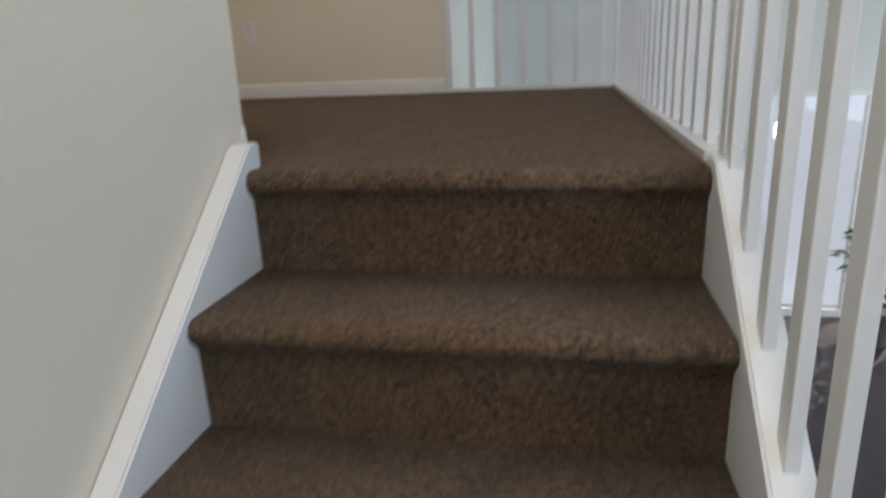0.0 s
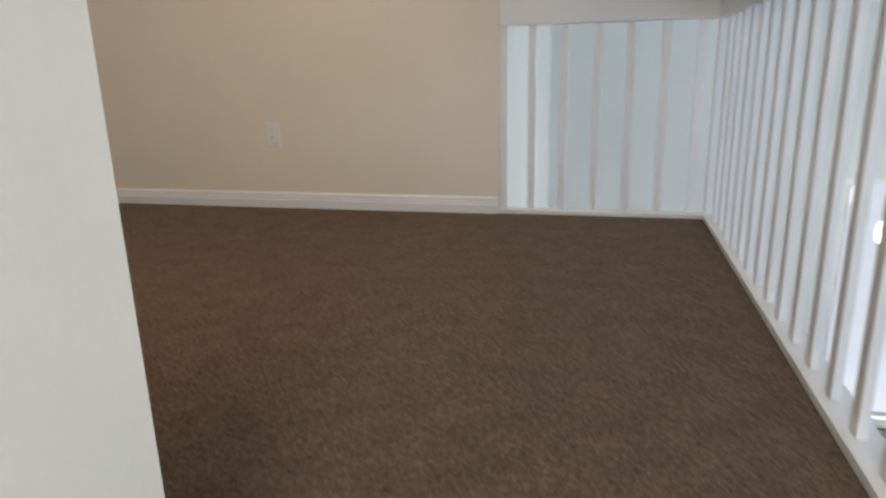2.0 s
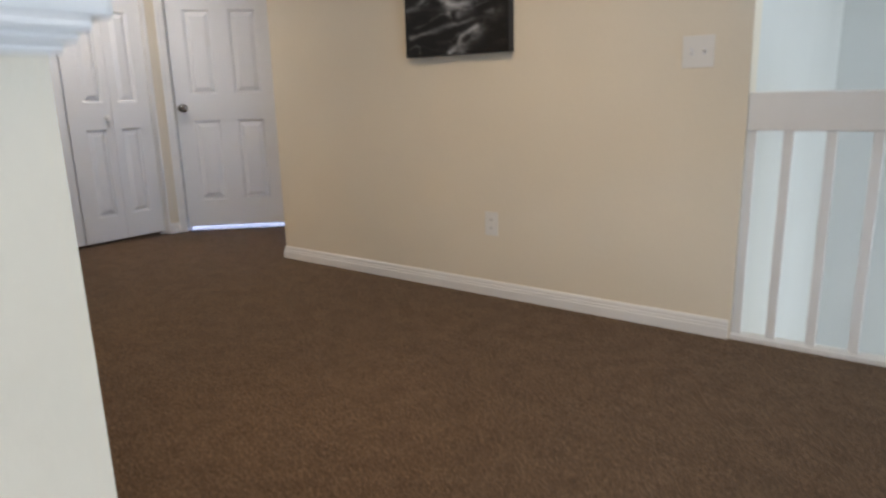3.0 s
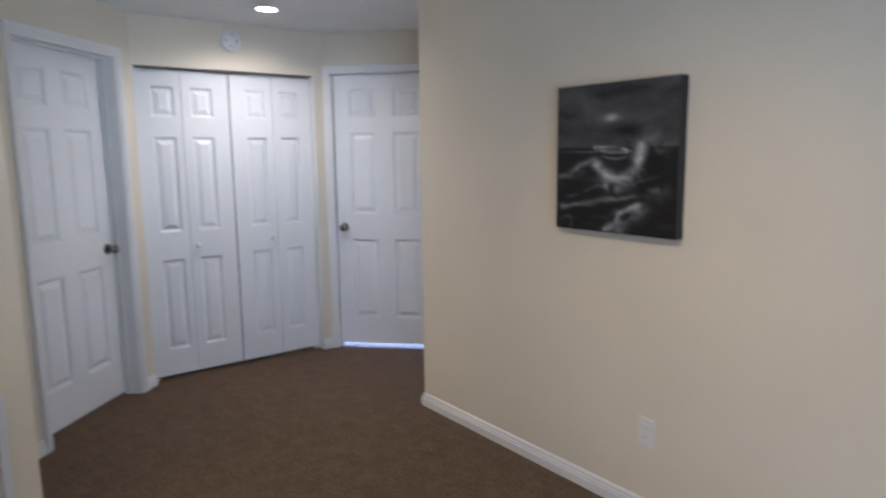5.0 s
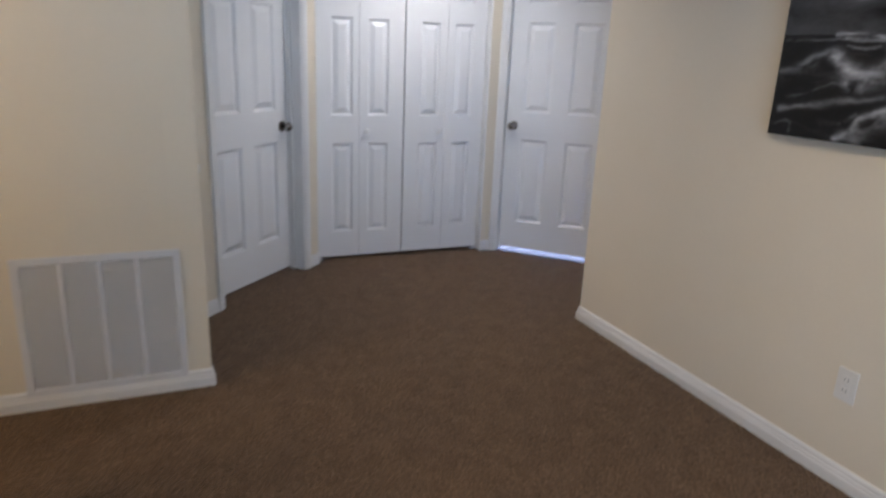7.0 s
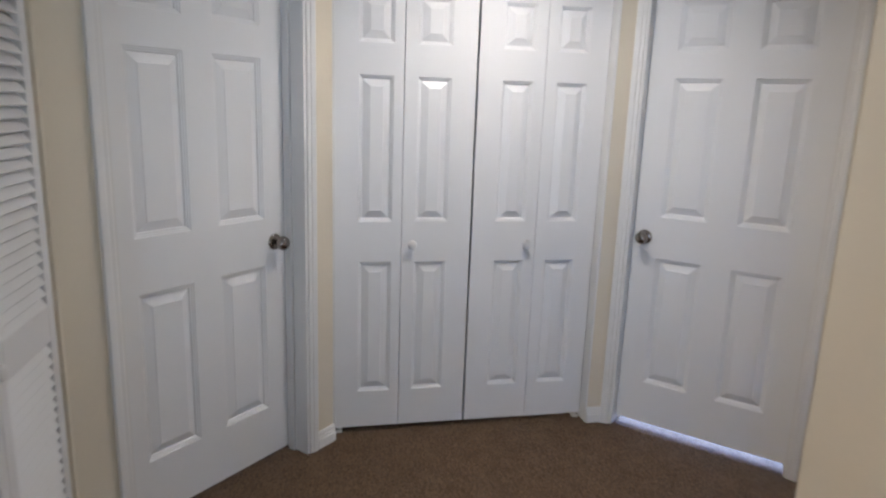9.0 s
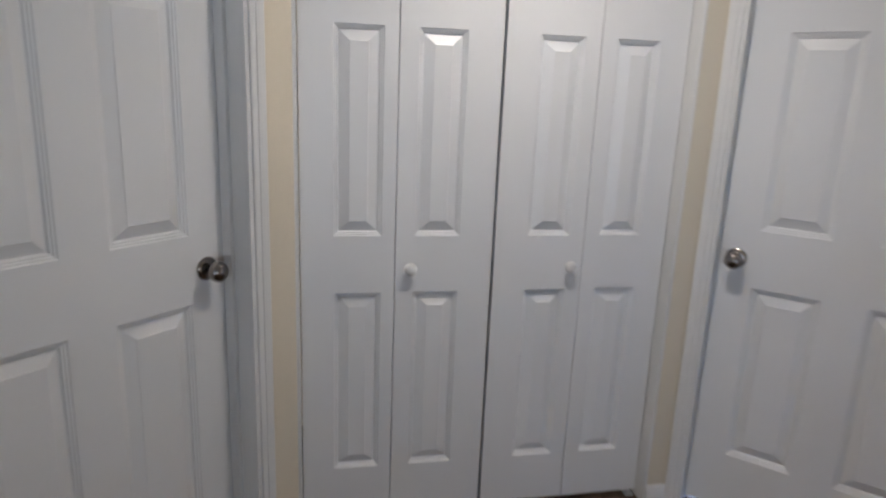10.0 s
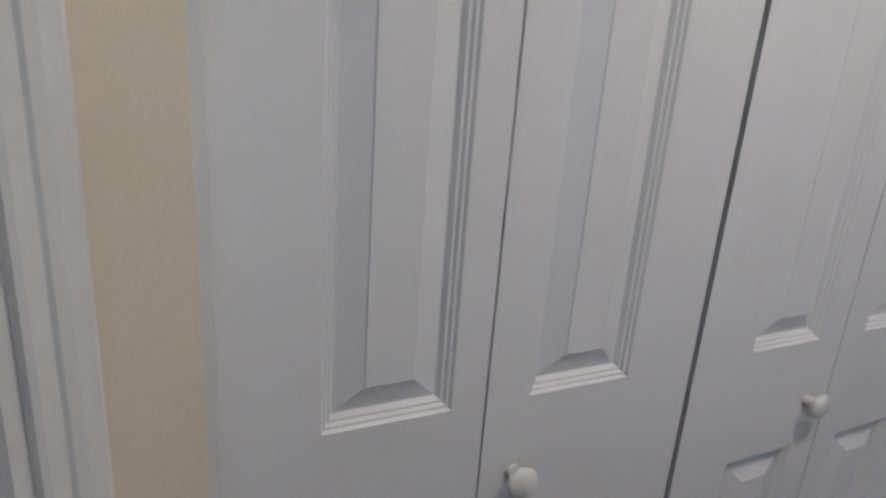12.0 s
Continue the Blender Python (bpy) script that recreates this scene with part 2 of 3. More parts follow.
def jamb(name, s0, s1, top, m, depth=0.115, stop=None, t=0.018):
    """Lining of an opening, with a stop if wanted, on the wall pose m."""
    bm = bmesh.new()
    add_box(bm, s0, s0 + t, -depth, 0.002, 0, top)
    add_box(bm, s1 - t, s1, -depth, 0.002, 0, top)
    add_box(bm, s0 + t, s1 - t, -depth, 0.002, top - t, top)
    if stop is not None:
        a, b = stop
        add_box(bm, s0 + t, s0 + t + 0.012, a, b, 0, top - t, 0.002)
        add_box(bm, s1 - t - 0.012, s1 - t, a, b, 0, top - t, 0.002)
        add_box(bm, s0 + t + 0.012, s1 - t - 0.012, a, b, top - t - 0.012, top - t, 0.002)
    ob = part(name, bm, TRIM)
    ob.matrix_world = m
    return tagged(ob, "white painted door lining", "door trim", kind="structure")


def moulded_slab(name, w, h, t, panels, parent, z0=0.0, step=0.010, bevel=0.030, label=""):
    """A pressed door leaf: front face at y = 0 looking to +y, with sunk stepped mouldings; each raised field is a part."""
    us = sorted({0.0, w, *[p[0] for p in panels], *[p[1] for p in panels]})
    zs = sorted({0.0, h, *[p[2] for p in panels], *[p[3] for p in panels]})
    vs, fs = [], []

    def quad(a, b, c, d):
        k = len(vs)
        vs.extend((a, b, c, d))
        fs.append((k, k + 1, k + 2, k + 3))

    for a, b in zip(us, us[1:]):
        for c, d in zip(zs, zs[1:]):
            mu, mz = (a + b) / 2, (c + d) / 2
            if not any(p[0] < mu < p[1] and p[2] < mz < p[3] for p in panels):
                quad((a, 0, c), (b, 0, c), (b, 0, d), (a, 0, d))
    rings = [(0, 0), (0.003, -0.0040), (0.006, -0.0040), (0.009, -0.0080), (0.012, -0.0080), (0.016, -0.0150)]
    rings = [(i * step / 0.010, d) for i, d in rings]
    for u0, u1, c, d in panels:
        for (i, e), (j, g) in zip(rings, rings[1:]):
            A = [(u0 + i, e, c + i), (u1 - i, e, c + i), (u1 - i, e, d - i), (u0 + i, e, d - i)]
            B = [(u0 + j, g, c + j), (u1 - j, g, c + j), (u1 - j, g, d - j), (u0 + j, g, d - j)]
            for k in range(4):
                quad(A[k], A[(k + 1) % 4], B[(k + 1) % 4], B[k])
        j, g = rings[-1]
        quad((u0 + j, g, c + j), (u1 - j, g, c + j), (u1 - j, g, d - j), (u0 + j, g, d - j))
    quad((0, -t, 0), (0, -t, h), (w, -t, h), (w, -t, 0))
    quad((0, 0, 0), (0, 0, h), (0, -t, h), (0, -t, 0))
    quad((w, 0, 0), (w, -t, 0), (w, -t, h), (w, 0, h))
    quad((0, 0, 0), (0, -t, 0), (w, -t, 0), (w, 0, 0))
    quad((0, 0, h), (w, 0, h), (w, -t, h), (0, -t, h))
    me = bpy.data.meshes.new(name)
    me.from_pydata(vs, [], fs)
    me.materials.append(WHITE)
    ob = new(name, me)
    ob.parent = parent
    ob.location = (0, 0, z0)
    if label:
        tagged(ob, label)
    i0 = rings[-1][0]
    for u0, u1, c, d in panels:
        lv = [(i0, -0.0148), (i0 + 0.002, -0.0144), (i0 + bevel, -0.0026), (i0 + bevel + 0.0012, -0.0008)]
        pv, pf = [], []
        for i, e in lv:
            pv += [(u0 + i, e, c + i), (u1 - i, e, c + i), (u1 - i, e, d - i), (u0 + i, e, d - i)]
        for r in range(len(lv) - 1):
            for k in range(4):
                pf.append((4 * r + k, 4 * r + (k + 1) % 4, 4 * r + 4 + (k + 1) % 4, 4 * r + 4 + k))
        r = 4 * (len(lv) - 1)
        pf.append((r, r + 1, r + 2, r + 3))
        pm = bpy.data.meshes.new("panel")
        pm.from_pydata(pv, [], pf)
        pm.materials.append(WHITE)
        po = new("panel", pm)
        po.parent = ob
    return ob


def fix_winding(ob):
    me = ob.data
    bm = bmesh.new()
    bm.from_mesh(me)
    bmesh.ops.remove_doubles(bm, verts=bm.verts, dist=1e-6)
    bmesh.ops.recalc_face_normals(bm, faces=bm.faces)
    bm.to_mesh(me)
    bm.free()


def ball_knob(parent, u, y, z):
    k = new("door_knob")
    k.parent = parent
    k.location = (u, y, z)
    turn = Matrix.Rotation(radians(-90), 4, "X")
    part("rosette", lathe(bmesh.new(), [(0.0, 0), (0.032, 0), (0.033, 0.003), (0.030, 0.007), (0.018, 0.010), (0.0, 0.010)], 32, turn), NICKEL, k, smooth=True)
    prof = [(0.0, 0.008), (0.012, 0.009), (0.0115, 0.026)] + [(0.0285 * math.sin(a), 0.050 - 0.024 * math.cos(a)) for a in [radians(x) for x in range(28, 171, 12)]] + [(0.0, 0.0735)]
    part("knob", lathe(bmesh.new(), prof, 32, turn), NICKEL, k, smooth=True)
    part("lock_button", lathe(bmesh.new(), [(0, 0.0725), (0.0062, 0.0730), (0.0058, 0.0748), (0, 0.0752)], 16, turn), NICKEL, k)
    return k


def passage_door(name, m, w, top, knob_u, label, gap=0.012, mid=0.115):
    """A six panel door hung in the wall pose m."""
    root = new(name)
    root.matrix_world = m
    st = 0.112
    pw = (w - 2 * st - mid) / 2
    cols = [(st, st + pw), (st + pw + mid, w - st)]
    rows = [(0.233 - gap, 0.838 - gap), (1.028 - gap, 1.632 - gap), (1.745 - gap, 1.945 - gap)]
    leaf = moulded_slab("leaf", w, top - gap - 0.003, 0.035, [(a, b, c, d) for a, b in cols for c, d in rows], root, gap, step=0.011, bevel=0.031)
    fix_winding(leaf)
    ball_knob(root, knob_u, 0.0, 0.930)
    return tagged(root, label, "door", kind="structure")


# ---- structure: floors ----
bm = bmesh.new()
add_box(bm, -4.6, EDGE_X, STEP_Y + 0.02, BEIGE_Y + 0.0, -0.02, 0.0)
add_box(bm, -4.6, 0.20, SIDE_Y - 0.065, STEP_Y + 0.02, -0.02, 0.0)
add_box(bm, -4.6, -2.0, BEIGE_Y, 7.2, -0.02, 0.0)
floor = tagged(part("floor", bm, CARPET), "brown cut pile carpet on the hall floor", "carpet", kind="structure")
bm = bmesh.new()
add_box(bm, -5.6, EDGE_X - 0.002, STEP_Y + 0.03, 4.43, -0.28, -0.021)
add_box(bm, -5.6, 0.19, -1.0, STEP_Y + 0.03, -0.28, -0.021)
tagged(part("floor_deck", bm, TRIM), "white edged floor deck under the landing", "floor", kind="structure")
tagged(box("floor_lower", -3.0, 6.2, -2.8, 7.0, LOW - 0.1, LOW, WOOD), "dark wood floor of the lower storey", "floor", kind="structure")
tagged(box("floor_washroom", -2.25, 0.13, -0.9, SIDE_Y - 0.067, -0.02, 0.002, TILE), "beige tiled washroom floor", "floor", kind="structure")
tagged(box("threshold", -2.15, -1.586, SIDE_Y - 0.080, SIDE_Y - 0.055, 0.0, 0.008, PLASTIC, bevel=0.003), "pale threshold strip between carpet and tile", "threshold", kind="structure")

# ---- structure: ceilings ----
bm = bmesh.new()
add_box(bm, -5.6, 6.2, -2.8, 7.2, CEIL, CEIL + 0.1)
tagged(part("ceiling", bm, CEILING), "white lightly textured ceiling", "ceiling", kind="structure")

# ---- structure: walls ----
FACE_X = -3.789          # face of the wall above the closet
S2 = (0.7071, -0.7071)
LW = (FACE_X, 3.205)                       # end of the left slanting wall at the closet
LK = (-3.001, LOUV_Y)
RW = (FACE_X, 4.497)
RD = (0.719, 0.695)
RL = 0.879
RE = (RW[0] + RD[0] * RL, RW[1] + RD[1] * RL)
DOOR_TOP = 2.055
BIF_T = 2.046


def along(p, d, s):
    return (p[0] + d[0] * s, p[1] + d[1] * s)


# room side is on the left of p to q
L0, L1 = 0.146, 0.952
R0, R1 = 0.054, 0.843
wall("wall_left_slant", LW, LK, holes=[(L0, L1, 0, DOOR_TOP + 0.018)])
wall("wall_closet", RW, LW, holes=[(0.081, 1.2915, 0, 2.036)], thick=0.115)
wall("wall_right_slant", RE, RW, holes=[(R0, R1, 0, DOOR_TOP + 0.018)])
wall("wall_louvre", LK, (VENT_X, LOUV_Y), holes=[(0.012, 0.735, 0, BIF_T + 0.012)])
wall("wall_vent", (VENT_X, LOUV_Y - 0.115), (VENT_X, SIDE_Y))
wall("wall_side", (VENT_X, SIDE_Y), (0.165, SIDE_Y), holes=[(0.077, 0.677, 0, DOOR_TOP + 0.018)])
RC = (RE[0], RE[1] + 0.004)
HALL_X = -2.405
wall("wall_beige", (0.235, BEIGE_Y), (HALL_X, BEIGE_Y))
wall("wall_return", (HALL_X, BEIGE_Y + 0.115), (HALL_X, RE[1] + 0.002))
wall("wall_right_closet", (HALL_X, RE[1] + 0.002), (RE[0], RE[1] + 0.002), holes=[(0.045, 0.738, 0, BIF_T + 0.012)])
# stair walls
STAIR_X0, STAIR_X1 = 0.270, 1.178
tagged(box("wall_stair", 0.165, STAIR_X0, -2.6, SIDE_Y, LOW, CEIL, PAINT), "cream painted stair wall", "wall", kind="structure")
tagged(box("wall_under_landing", 0.95, 1.05, STEP_Y + 0.35, 4.36, LOW, -0.28, PAINT), "cream painted wall under the landing", "wall", kind="structure")
tagged(box("wall_under_back", 0.235, 1.05, 4.362, 4.42, LOW, -0.28, PAINT), "cream painted wall under the landing", "wall", kind="structure")
# stairwell walls
VOID_Y = 6.95
tagged(box("wall_void_side", 0.12, 0.235, BEIGE_Y + 0.115, VOID_Y, LOW, CEIL, PALE), "pale wall beside the stairwell", "wall", kind="structure")
bm = bmesh.new()
a, b = 2.45, 4.35
add_box(bm, 0.12, a, VOID_Y, VOID_Y + 0.15, LOW, CEIL)
add_box(bm, b, 6.1, VOID_Y, VOID_Y + 0.15, LOW, CEIL)
add_box(bm, a, b, VOID_Y, VOID_Y + 0.15, -0.22, 1.03)
add_box(bm, a, b, VOID_Y, VOID_Y + 0.15, 2.0, CEIL)
add_box(bm, a, b, VOID_Y, VOID_Y + 0.15, LOW - 0.1, LOW + 0.02)
tagged(part("wall_void_back", bm, PALE), "pale wall with a glazed door and a high window", "wall", kind="structure")
tagged(box("wall_void_east", 6.0, 6.12, -2.6, VOID_Y, LOW, CEIL, PALE), "pale wall of the tall room", "wall", kind="structure")
tagged(box("wall_void_south", 0.0, 6.12, -2.72, -2.6, LOW, CEIL, PALE), "pale wall of the tall room", "wall", kind="structure")
# closing walls of the rooms behind the doors
tagged(box("wall_bedroom_west", -5.7, -5.6, -1.0, 7.2, 0, CEIL, PAINT), "plain closing wall", "wall", kind="structure")
tagged(box("wall_bedroom_north", -5.6, 0.12, 7.1, 7.2, 0, CEIL, PAINT), "plain closing wall", "wall", kind="structure")
tagged(box("wall_bedroom_south", -5.6, -2.36, 1.1, 1.2, 0, CEIL, PAINT), "plain closing wall", "wall", kind="structure")
tagged(box("wall_washroom_west", -2.36, -2.25, -0.9, SIDE_Y - 0.115, 0, CEIL, PAINT), "cream washroom wall", "wall", kind="structure")
tagged(box("wall_washroom_south", -2.36, 0.13, -1.0, -0.9, 0, CEIL, PAINT), "cream washroom wall", "wall", kind="structure")
tagged(box("wall_closet_back", -4.55, -4.5, 2.9, 4.6, 0, CEIL, PAINT), "plain closet back wall", "wall", kind="structure")
# Unseen sides, added to keep bedroom lamp light out of the closet gaps.
for y in (3.10, 4.52):
    tagged(box("wall_closet_blocker", -4.5, -3.91, y, y + 0.02, 0, CEIL, PAINT), "plain unseen closet side that blocks bedroom light", "wall", kind="structure")
tagged(box("wall_louvre_closet_back", -3.1, -2.36, 1.80, 1.85, 0, CEIL, PAINT), "plain closet back wall", "wall", kind="structure")
tagged(box("wall_right_closet_back", -3.12, -2.3, 5.7, 5.75, 0, CEIL, PAINT), "plain closet back wall", "wall", kind="structure")

# ---- stairs ----
X0, X1 = 0.312, 1.113
steps = new("staircase")
prof = []
for k in range(12):
    y, z = STEP_Y - RUN * k, -RISE * k
    r = 0.022
    nose = [(y - 0.022 + r * (1 - math.cos(a)), z - r * (1 - math.sin(a))) for a in [radians(x) for x in (90, 65, 40, 15, -10, -35, -60)]]
    yb = y + RUN if k else y + 0.02
    vs, fs = [], []
    pts = [(yb, z)] + nose + [(y, z - 0.055), (y + 0.003, z - RISE + 0.004), (y + 0.003, z - RISE - 0.05), (yb, z - RISE - 0.05)]
    n = len(pts)
    for x in (X0, X1):
        vs += [(x, a, b) for a, b in pts]
    fs = [(i, (i + 1) % n, n + (i + 1) % n, n + i) for i in range(n)] + [tuple(range(n)), tuple(range(n, 2 * n))[::-1]]
    st = mesh_ob("step", vs, fs, CARPET, steps, smooth=False)
    for f in st.data.polygons:
        f.use_smooth = abs(f.normal.x) < 0.5 and len(f.vertices) == 4
tagged(steps, "staircase with brown carpet wrapped over rounded nosings", "stairs", kind="structure")

SL = RISE / RUN


def stringer(name, x0, x1, over, end_y, flat, label, steep=1.0):
    """A sloped board beside the steps, its top 'over' above the nosing line, ending level near the landing."""
    yb = STEP_Y - RUN * 12.4
    top = lambda y: -SL * steep * (STEP_Y - 0.02 - y) + over
    pts = [(yb, top(yb)), (flat, top(flat)), (flat + 0.01, top(flat) + 0.003), (end_y, top(flat) + 0.003), (end_y, -0.275), (yb, top(yb) - 0.42)]
    pts[4] = (end_y, -0.30)
    bm = bmesh.new()
    a = [bm.verts.new((x0, y, z)) for y, z in pts]
    b = [bm.verts.new((x1, y, z)) for y, z in pts]
    n = len(pts)
    for i in range(n):
        bm.faces.new((a[i], a[(i + 1) % n], b[(i + 1) % n], b[i]))
    bm.faces.new(a)
    bm.faces.new(b[::-1])
    es = [e for e in bm.edges if abs(e.verts[0].co.x - e.verts[1].co.x) < 1e-5 and e.verts[0].co.z > -0.3 * 30 and max(v.co.z - top(v.co.y) for v in e.verts) > -0.01]
    bmesh.ops.bevel(bm, geom=es, offset=0.004, segments=2, affect="EDGES")
    return tagged(part(name, bm, TRIM), label, "stair trim", kind="structure")


stringer("trim_skirt", STAIR_X0, X0, 0.024, 1.938, 1.900, "white skirt board along the stair wall", 1.06)
stringer("trim_stringer", X1, 1.168, 0.02, 1.93, 1.865, "white stringer under the balusters")

# ---- half wall beside the stairs ----
half = new("half_wall")
box("body", 0.165, STAIR_X0, SIDE_Y, 1.97, -0.9, 1.003, PAINT, half)
bm = bmesh.new()
add_box(bm, 0.140, 0.294, SIDE_Y, 2.012, 1.028, 1.064, 0.007)
part("cap", bm, TRIM, half, "white painted cap board")
bm = bmesh.new()
for k, (o, z0, z1) in enumerate([(0.024, 1.019, 1.028), (0.017, 1.011, 1.019), (0.009, 1.003, 1.011)]):
    add_box(bm, 0.165 - o, STAIR_X0 + o, SIDE_Y, 1.97 + o, z0, z1, 0.003)
part("moulding", bm, TRIM, half, "white cove moulding")
tagged(half, "half-height cream stair wall with a white cap board", "half wall", kind="structure")

# ---- baseboards ----
baseboard((0.228, BEIGE_Y), (HALL_X + 0.0, BEIGE_Y), trim=(0, -0.014))
baseboard((HALL_X, BEIGE_Y), (HALL_X, RE[1] + 0.002), trim=(-0.014, 0))
baseboard((VENT_X, LOUV_Y), (VENT_X, SIDE_Y), trim=(-0.014, 0))
baseboard((-2.27, LOUV_Y), (VENT_X, LOUV_Y), trim=(0, -0.014))
baseboard(LW, along(LW, S2, 0.105))
baseboard(along(RW, (0, -1), 0.006), along(RW, (0, -1), 0.080))
baseboard((-1.520, SIDE_Y), (0.165, SIDE_Y))
baseboard((0.165, 1.97), (0.165, SIDE_Y), trim=(-0.014, 0))
baseboard((STAIR_X0, 1.97), (0.165, 1.97), trim=(-0.014, -0.014))
baseboard(along(LW, S2, L1 + 0.041), LK)

# ---- doors ----
mL, _ = frame_along(LW, LK)
casing("door_trim", L0 + 0.006, L1 - 0.006, DOOR_TOP + 0.012, mL)
jamb("door_lining", L0, L1, DOOR_TOP + 0.018, mL, stop=(-0.102, -0.066))
passage_door("door_1", mL @ pose(L0 + 0.021, -0.104, 0), 0.764, DOOR_TOP, 0.062, "closed white six panel door with a dark nickel knob", gap=0.016)
mR, _ = frame_along(RE, RW)
casing("door_trim", R0 + 0.006, R1 - 0.006, DOOR_TOP + 0.012, mR)
jamb("door_lining", R0, R1, DOOR_TOP + 0.018, mR, stop=(-0.104, -0.094))
passage_door("door_2", mR @ pose(R0 + 0.021, -0.055, 0), 0.747, DOOR_TOP, 0.694, "closed white six panel door with daylight in the gap below it", gap=0.030, mid=0.123)

# washroom door, open inwards
mS = frame_along((VENT_X, SIDE_Y), (0.245, SIDE_Y))[0]
casing("door_trim", 0.077 + 0.006, 0.677 - 0.006, DOOR_TOP + 0.012, mS)
jamb("door_lining", 0.077, 0.677, DOOR_TOP + 0.018, mS, stop=(-0.076, -0.045))
wd = passage_door("door_3", Matrix.Translation((VENT_X + 0.100, SIDE_Y - 0.122, 0)) @ Matrix.Rotation(radians(-88), 4, "Z"), 0.56, DOOR_TOP, 0.50, "white six panel door standing open into the washroom")
for z in (0.205, 1.010, 1.82):
    h = new("hinge")
    h.location = (VENT_X + 0.0965, SIDE_Y - 0.082, z)
    box("hinge_plate", -0.001, 0.0025, -0.034, 0.034, -0.044, 0.044, BRASS, h, 0.0008)
    box("hinge_plate", 0.0040, 0.0062, -0.078, -0.043, -0.044, 0.044, BRASS, h, 0.0008)
    for q in (-0.030, 0.0, 0.030):
        part("screw", lathe(bmesh.new(), [(0, 0.0022), (0.0036, 0.0024), (0.0030, 0.0034), (0, 0.0036)], 10, Matrix.Translation((0, -0.002, q)) @ Matrix.Rotation(radians(90), 4, "Y")), BRASS, h)
    part("pin", lathe(bmesh.new(), [(0, -0.047), (0.005, -0.046), (0.0055, 0.046), (0, 0.047)], 12, Matrix.Translation((0.006, -0.036, 0))), BRASS, h)
    tagged(h, "satin brass door hinge on the door lining", "hinge")


def wooden_knob(parent, u, z):
    prof = [(0.0, 0.0), (0.0115, 0.0), (0.0095, 0.004), (0.0085, 0.010), (0.0110, 0.014), (0.0180, 0.0165), (0.0205, 0.0205), (0.0200, 0.024), (0.0165, 0.0275), (0.010, 0.0295), (0.0, 0.0305)]
    k = part("knob", lathe(bmesh.new(), prof, 24, Matrix.Rotation(radians(-90), 4, "X")), TRIM, parent, "round white wooden knob", smooth=True)
    k.location = (u, 0, z)
    return k


def bifold_leaf(y0, y1, pans, knob_y=None):
    root = new("bifold_leaf")
    root.matrix_world = Matrix.Translation((BIF_X, y1, 0.022)) @ Matrix.Rotation(radians(-90), 4, "Z")
    w = y1 - y0
    a, b = y1 - pans[1], y1 - pans[0]
    rows = [(0.174, 0.781), (0.962, 1.576), (1.706, 1.896)]
    leaf = moulded_slab("leaf", w, 2.000, 0.030, [(a, b, c, d) for c, d in rows], root, step=0.009, bevel=0.030)
    fix_winding(leaf)
    if knob_y is not None:
        wooden_knob(root, y1 - knob_y, 0.882 - 0.022)
    return tagged(root, "white moulded bifold closet door leaf" + (" with a round white knob" if knob_y else ""), "closet door", group="bifold closet door leaves")


bifold_leaf(3.2150, 3.5005, (3.314, 3.459))
bifold_leaf(3.5035, 3.8105, (3.560, 3.704), 3.549)
bifold_leaf(3.8205, 4.1185, (3.926, 4.068), 4.075)
bifold_leaf(4.1215, 4.4080, (4.172, 4.314))
tagged(box("closet_track", BIF_X - 0.045, BIF_X - 0.008, 3.227, 4.411, 2.037, 2.052, METAL_WHITE), "white metal bifold door track", "door track", kind="structure")
bm = bmesh.new()
add_box(bm, BIF_X - 0.034, FACE_X + 0.003, 3.1965, 3.2125, 0, 2.036, 0.001)
add_box(bm, BIF_X - 0.034, FACE_X + 0.003, 4.416 - 0.004, 4.416 + 0.004, 0, 2.036, 0.001)
tagged(part("door_lining", bm, TRIM), "white painted lining of the closet opening", "door trim", kind="structure")
for y in (3.205, 4.416):
    pv = new("pivot_bracket")
    box("plate", BIF_X - 0.03, BIF_X + 0.006, y + (0.012 if y < 4 else -0.042), y + (0.042 if y < 4 else -0.012), 0.0, 0.006, METAL_WHITE, pv)
    part("pin", lathe(bmesh.new(), [(0, 0.006), (0.005, 0.006), (0.005, 0.015), (0, 0.015)], 10, Matrix.Translation((BIF_X - 0.012, y + (0.027 if y < 4 else -0.027), 0))), METAL_WHITE, pv)
    tagged(pv, "small metal pivot bracket under a closet door", "bracket")


# ---- louvred doors ----
def louvre_leaf(m, w, group, knob_u=None, st=0.042):
    root = new("louvred_leaf")
    root.matrix_world = m
    t = 0.028
    box("stile", 0, st, -t, 0, 0.012, 2.02, WHITE, root, 0.002)
    box("stile", w - st, w, -t, 0, 0.012, 2.02, WHITE, root, 0.002)
    for a, b in ((0.012, 0.115), (0.815, 0.915), (1.95, 2.02)):
        box("rail", st, w - st, -t, 0, a, b, WHITE, root, 0.002)
    sbm = bmesh.new()
    add_box(sbm, st - 0.004, w - st + 0.004, -0.0028, 0.0028, -0.020, 0.020, 0.0015)
    first = None
    for a, b in ((0.115, 0.815), (0.915, 1.95)):
        n = int((b - a) / 0.0305)
        for k in range(n):
            z = a + (k + 0.5) * (b - a) / n
            if first is None:
                first = part("slat", sbm, WHITE, root)
                s = first
            else:
                s = new("slat", first.data)
                s.parent = root
            s.matrix_local = Matrix.Translation((0, -t / 2, z)) @ Matrix.Rotation(radians(38), 4, "X")
    if knob_u is not None:
        wooden_knob(root, knob_u, 0.865)
    return tagged(root, "white louvred bifold closet door leaf", "louvred door", group=group)


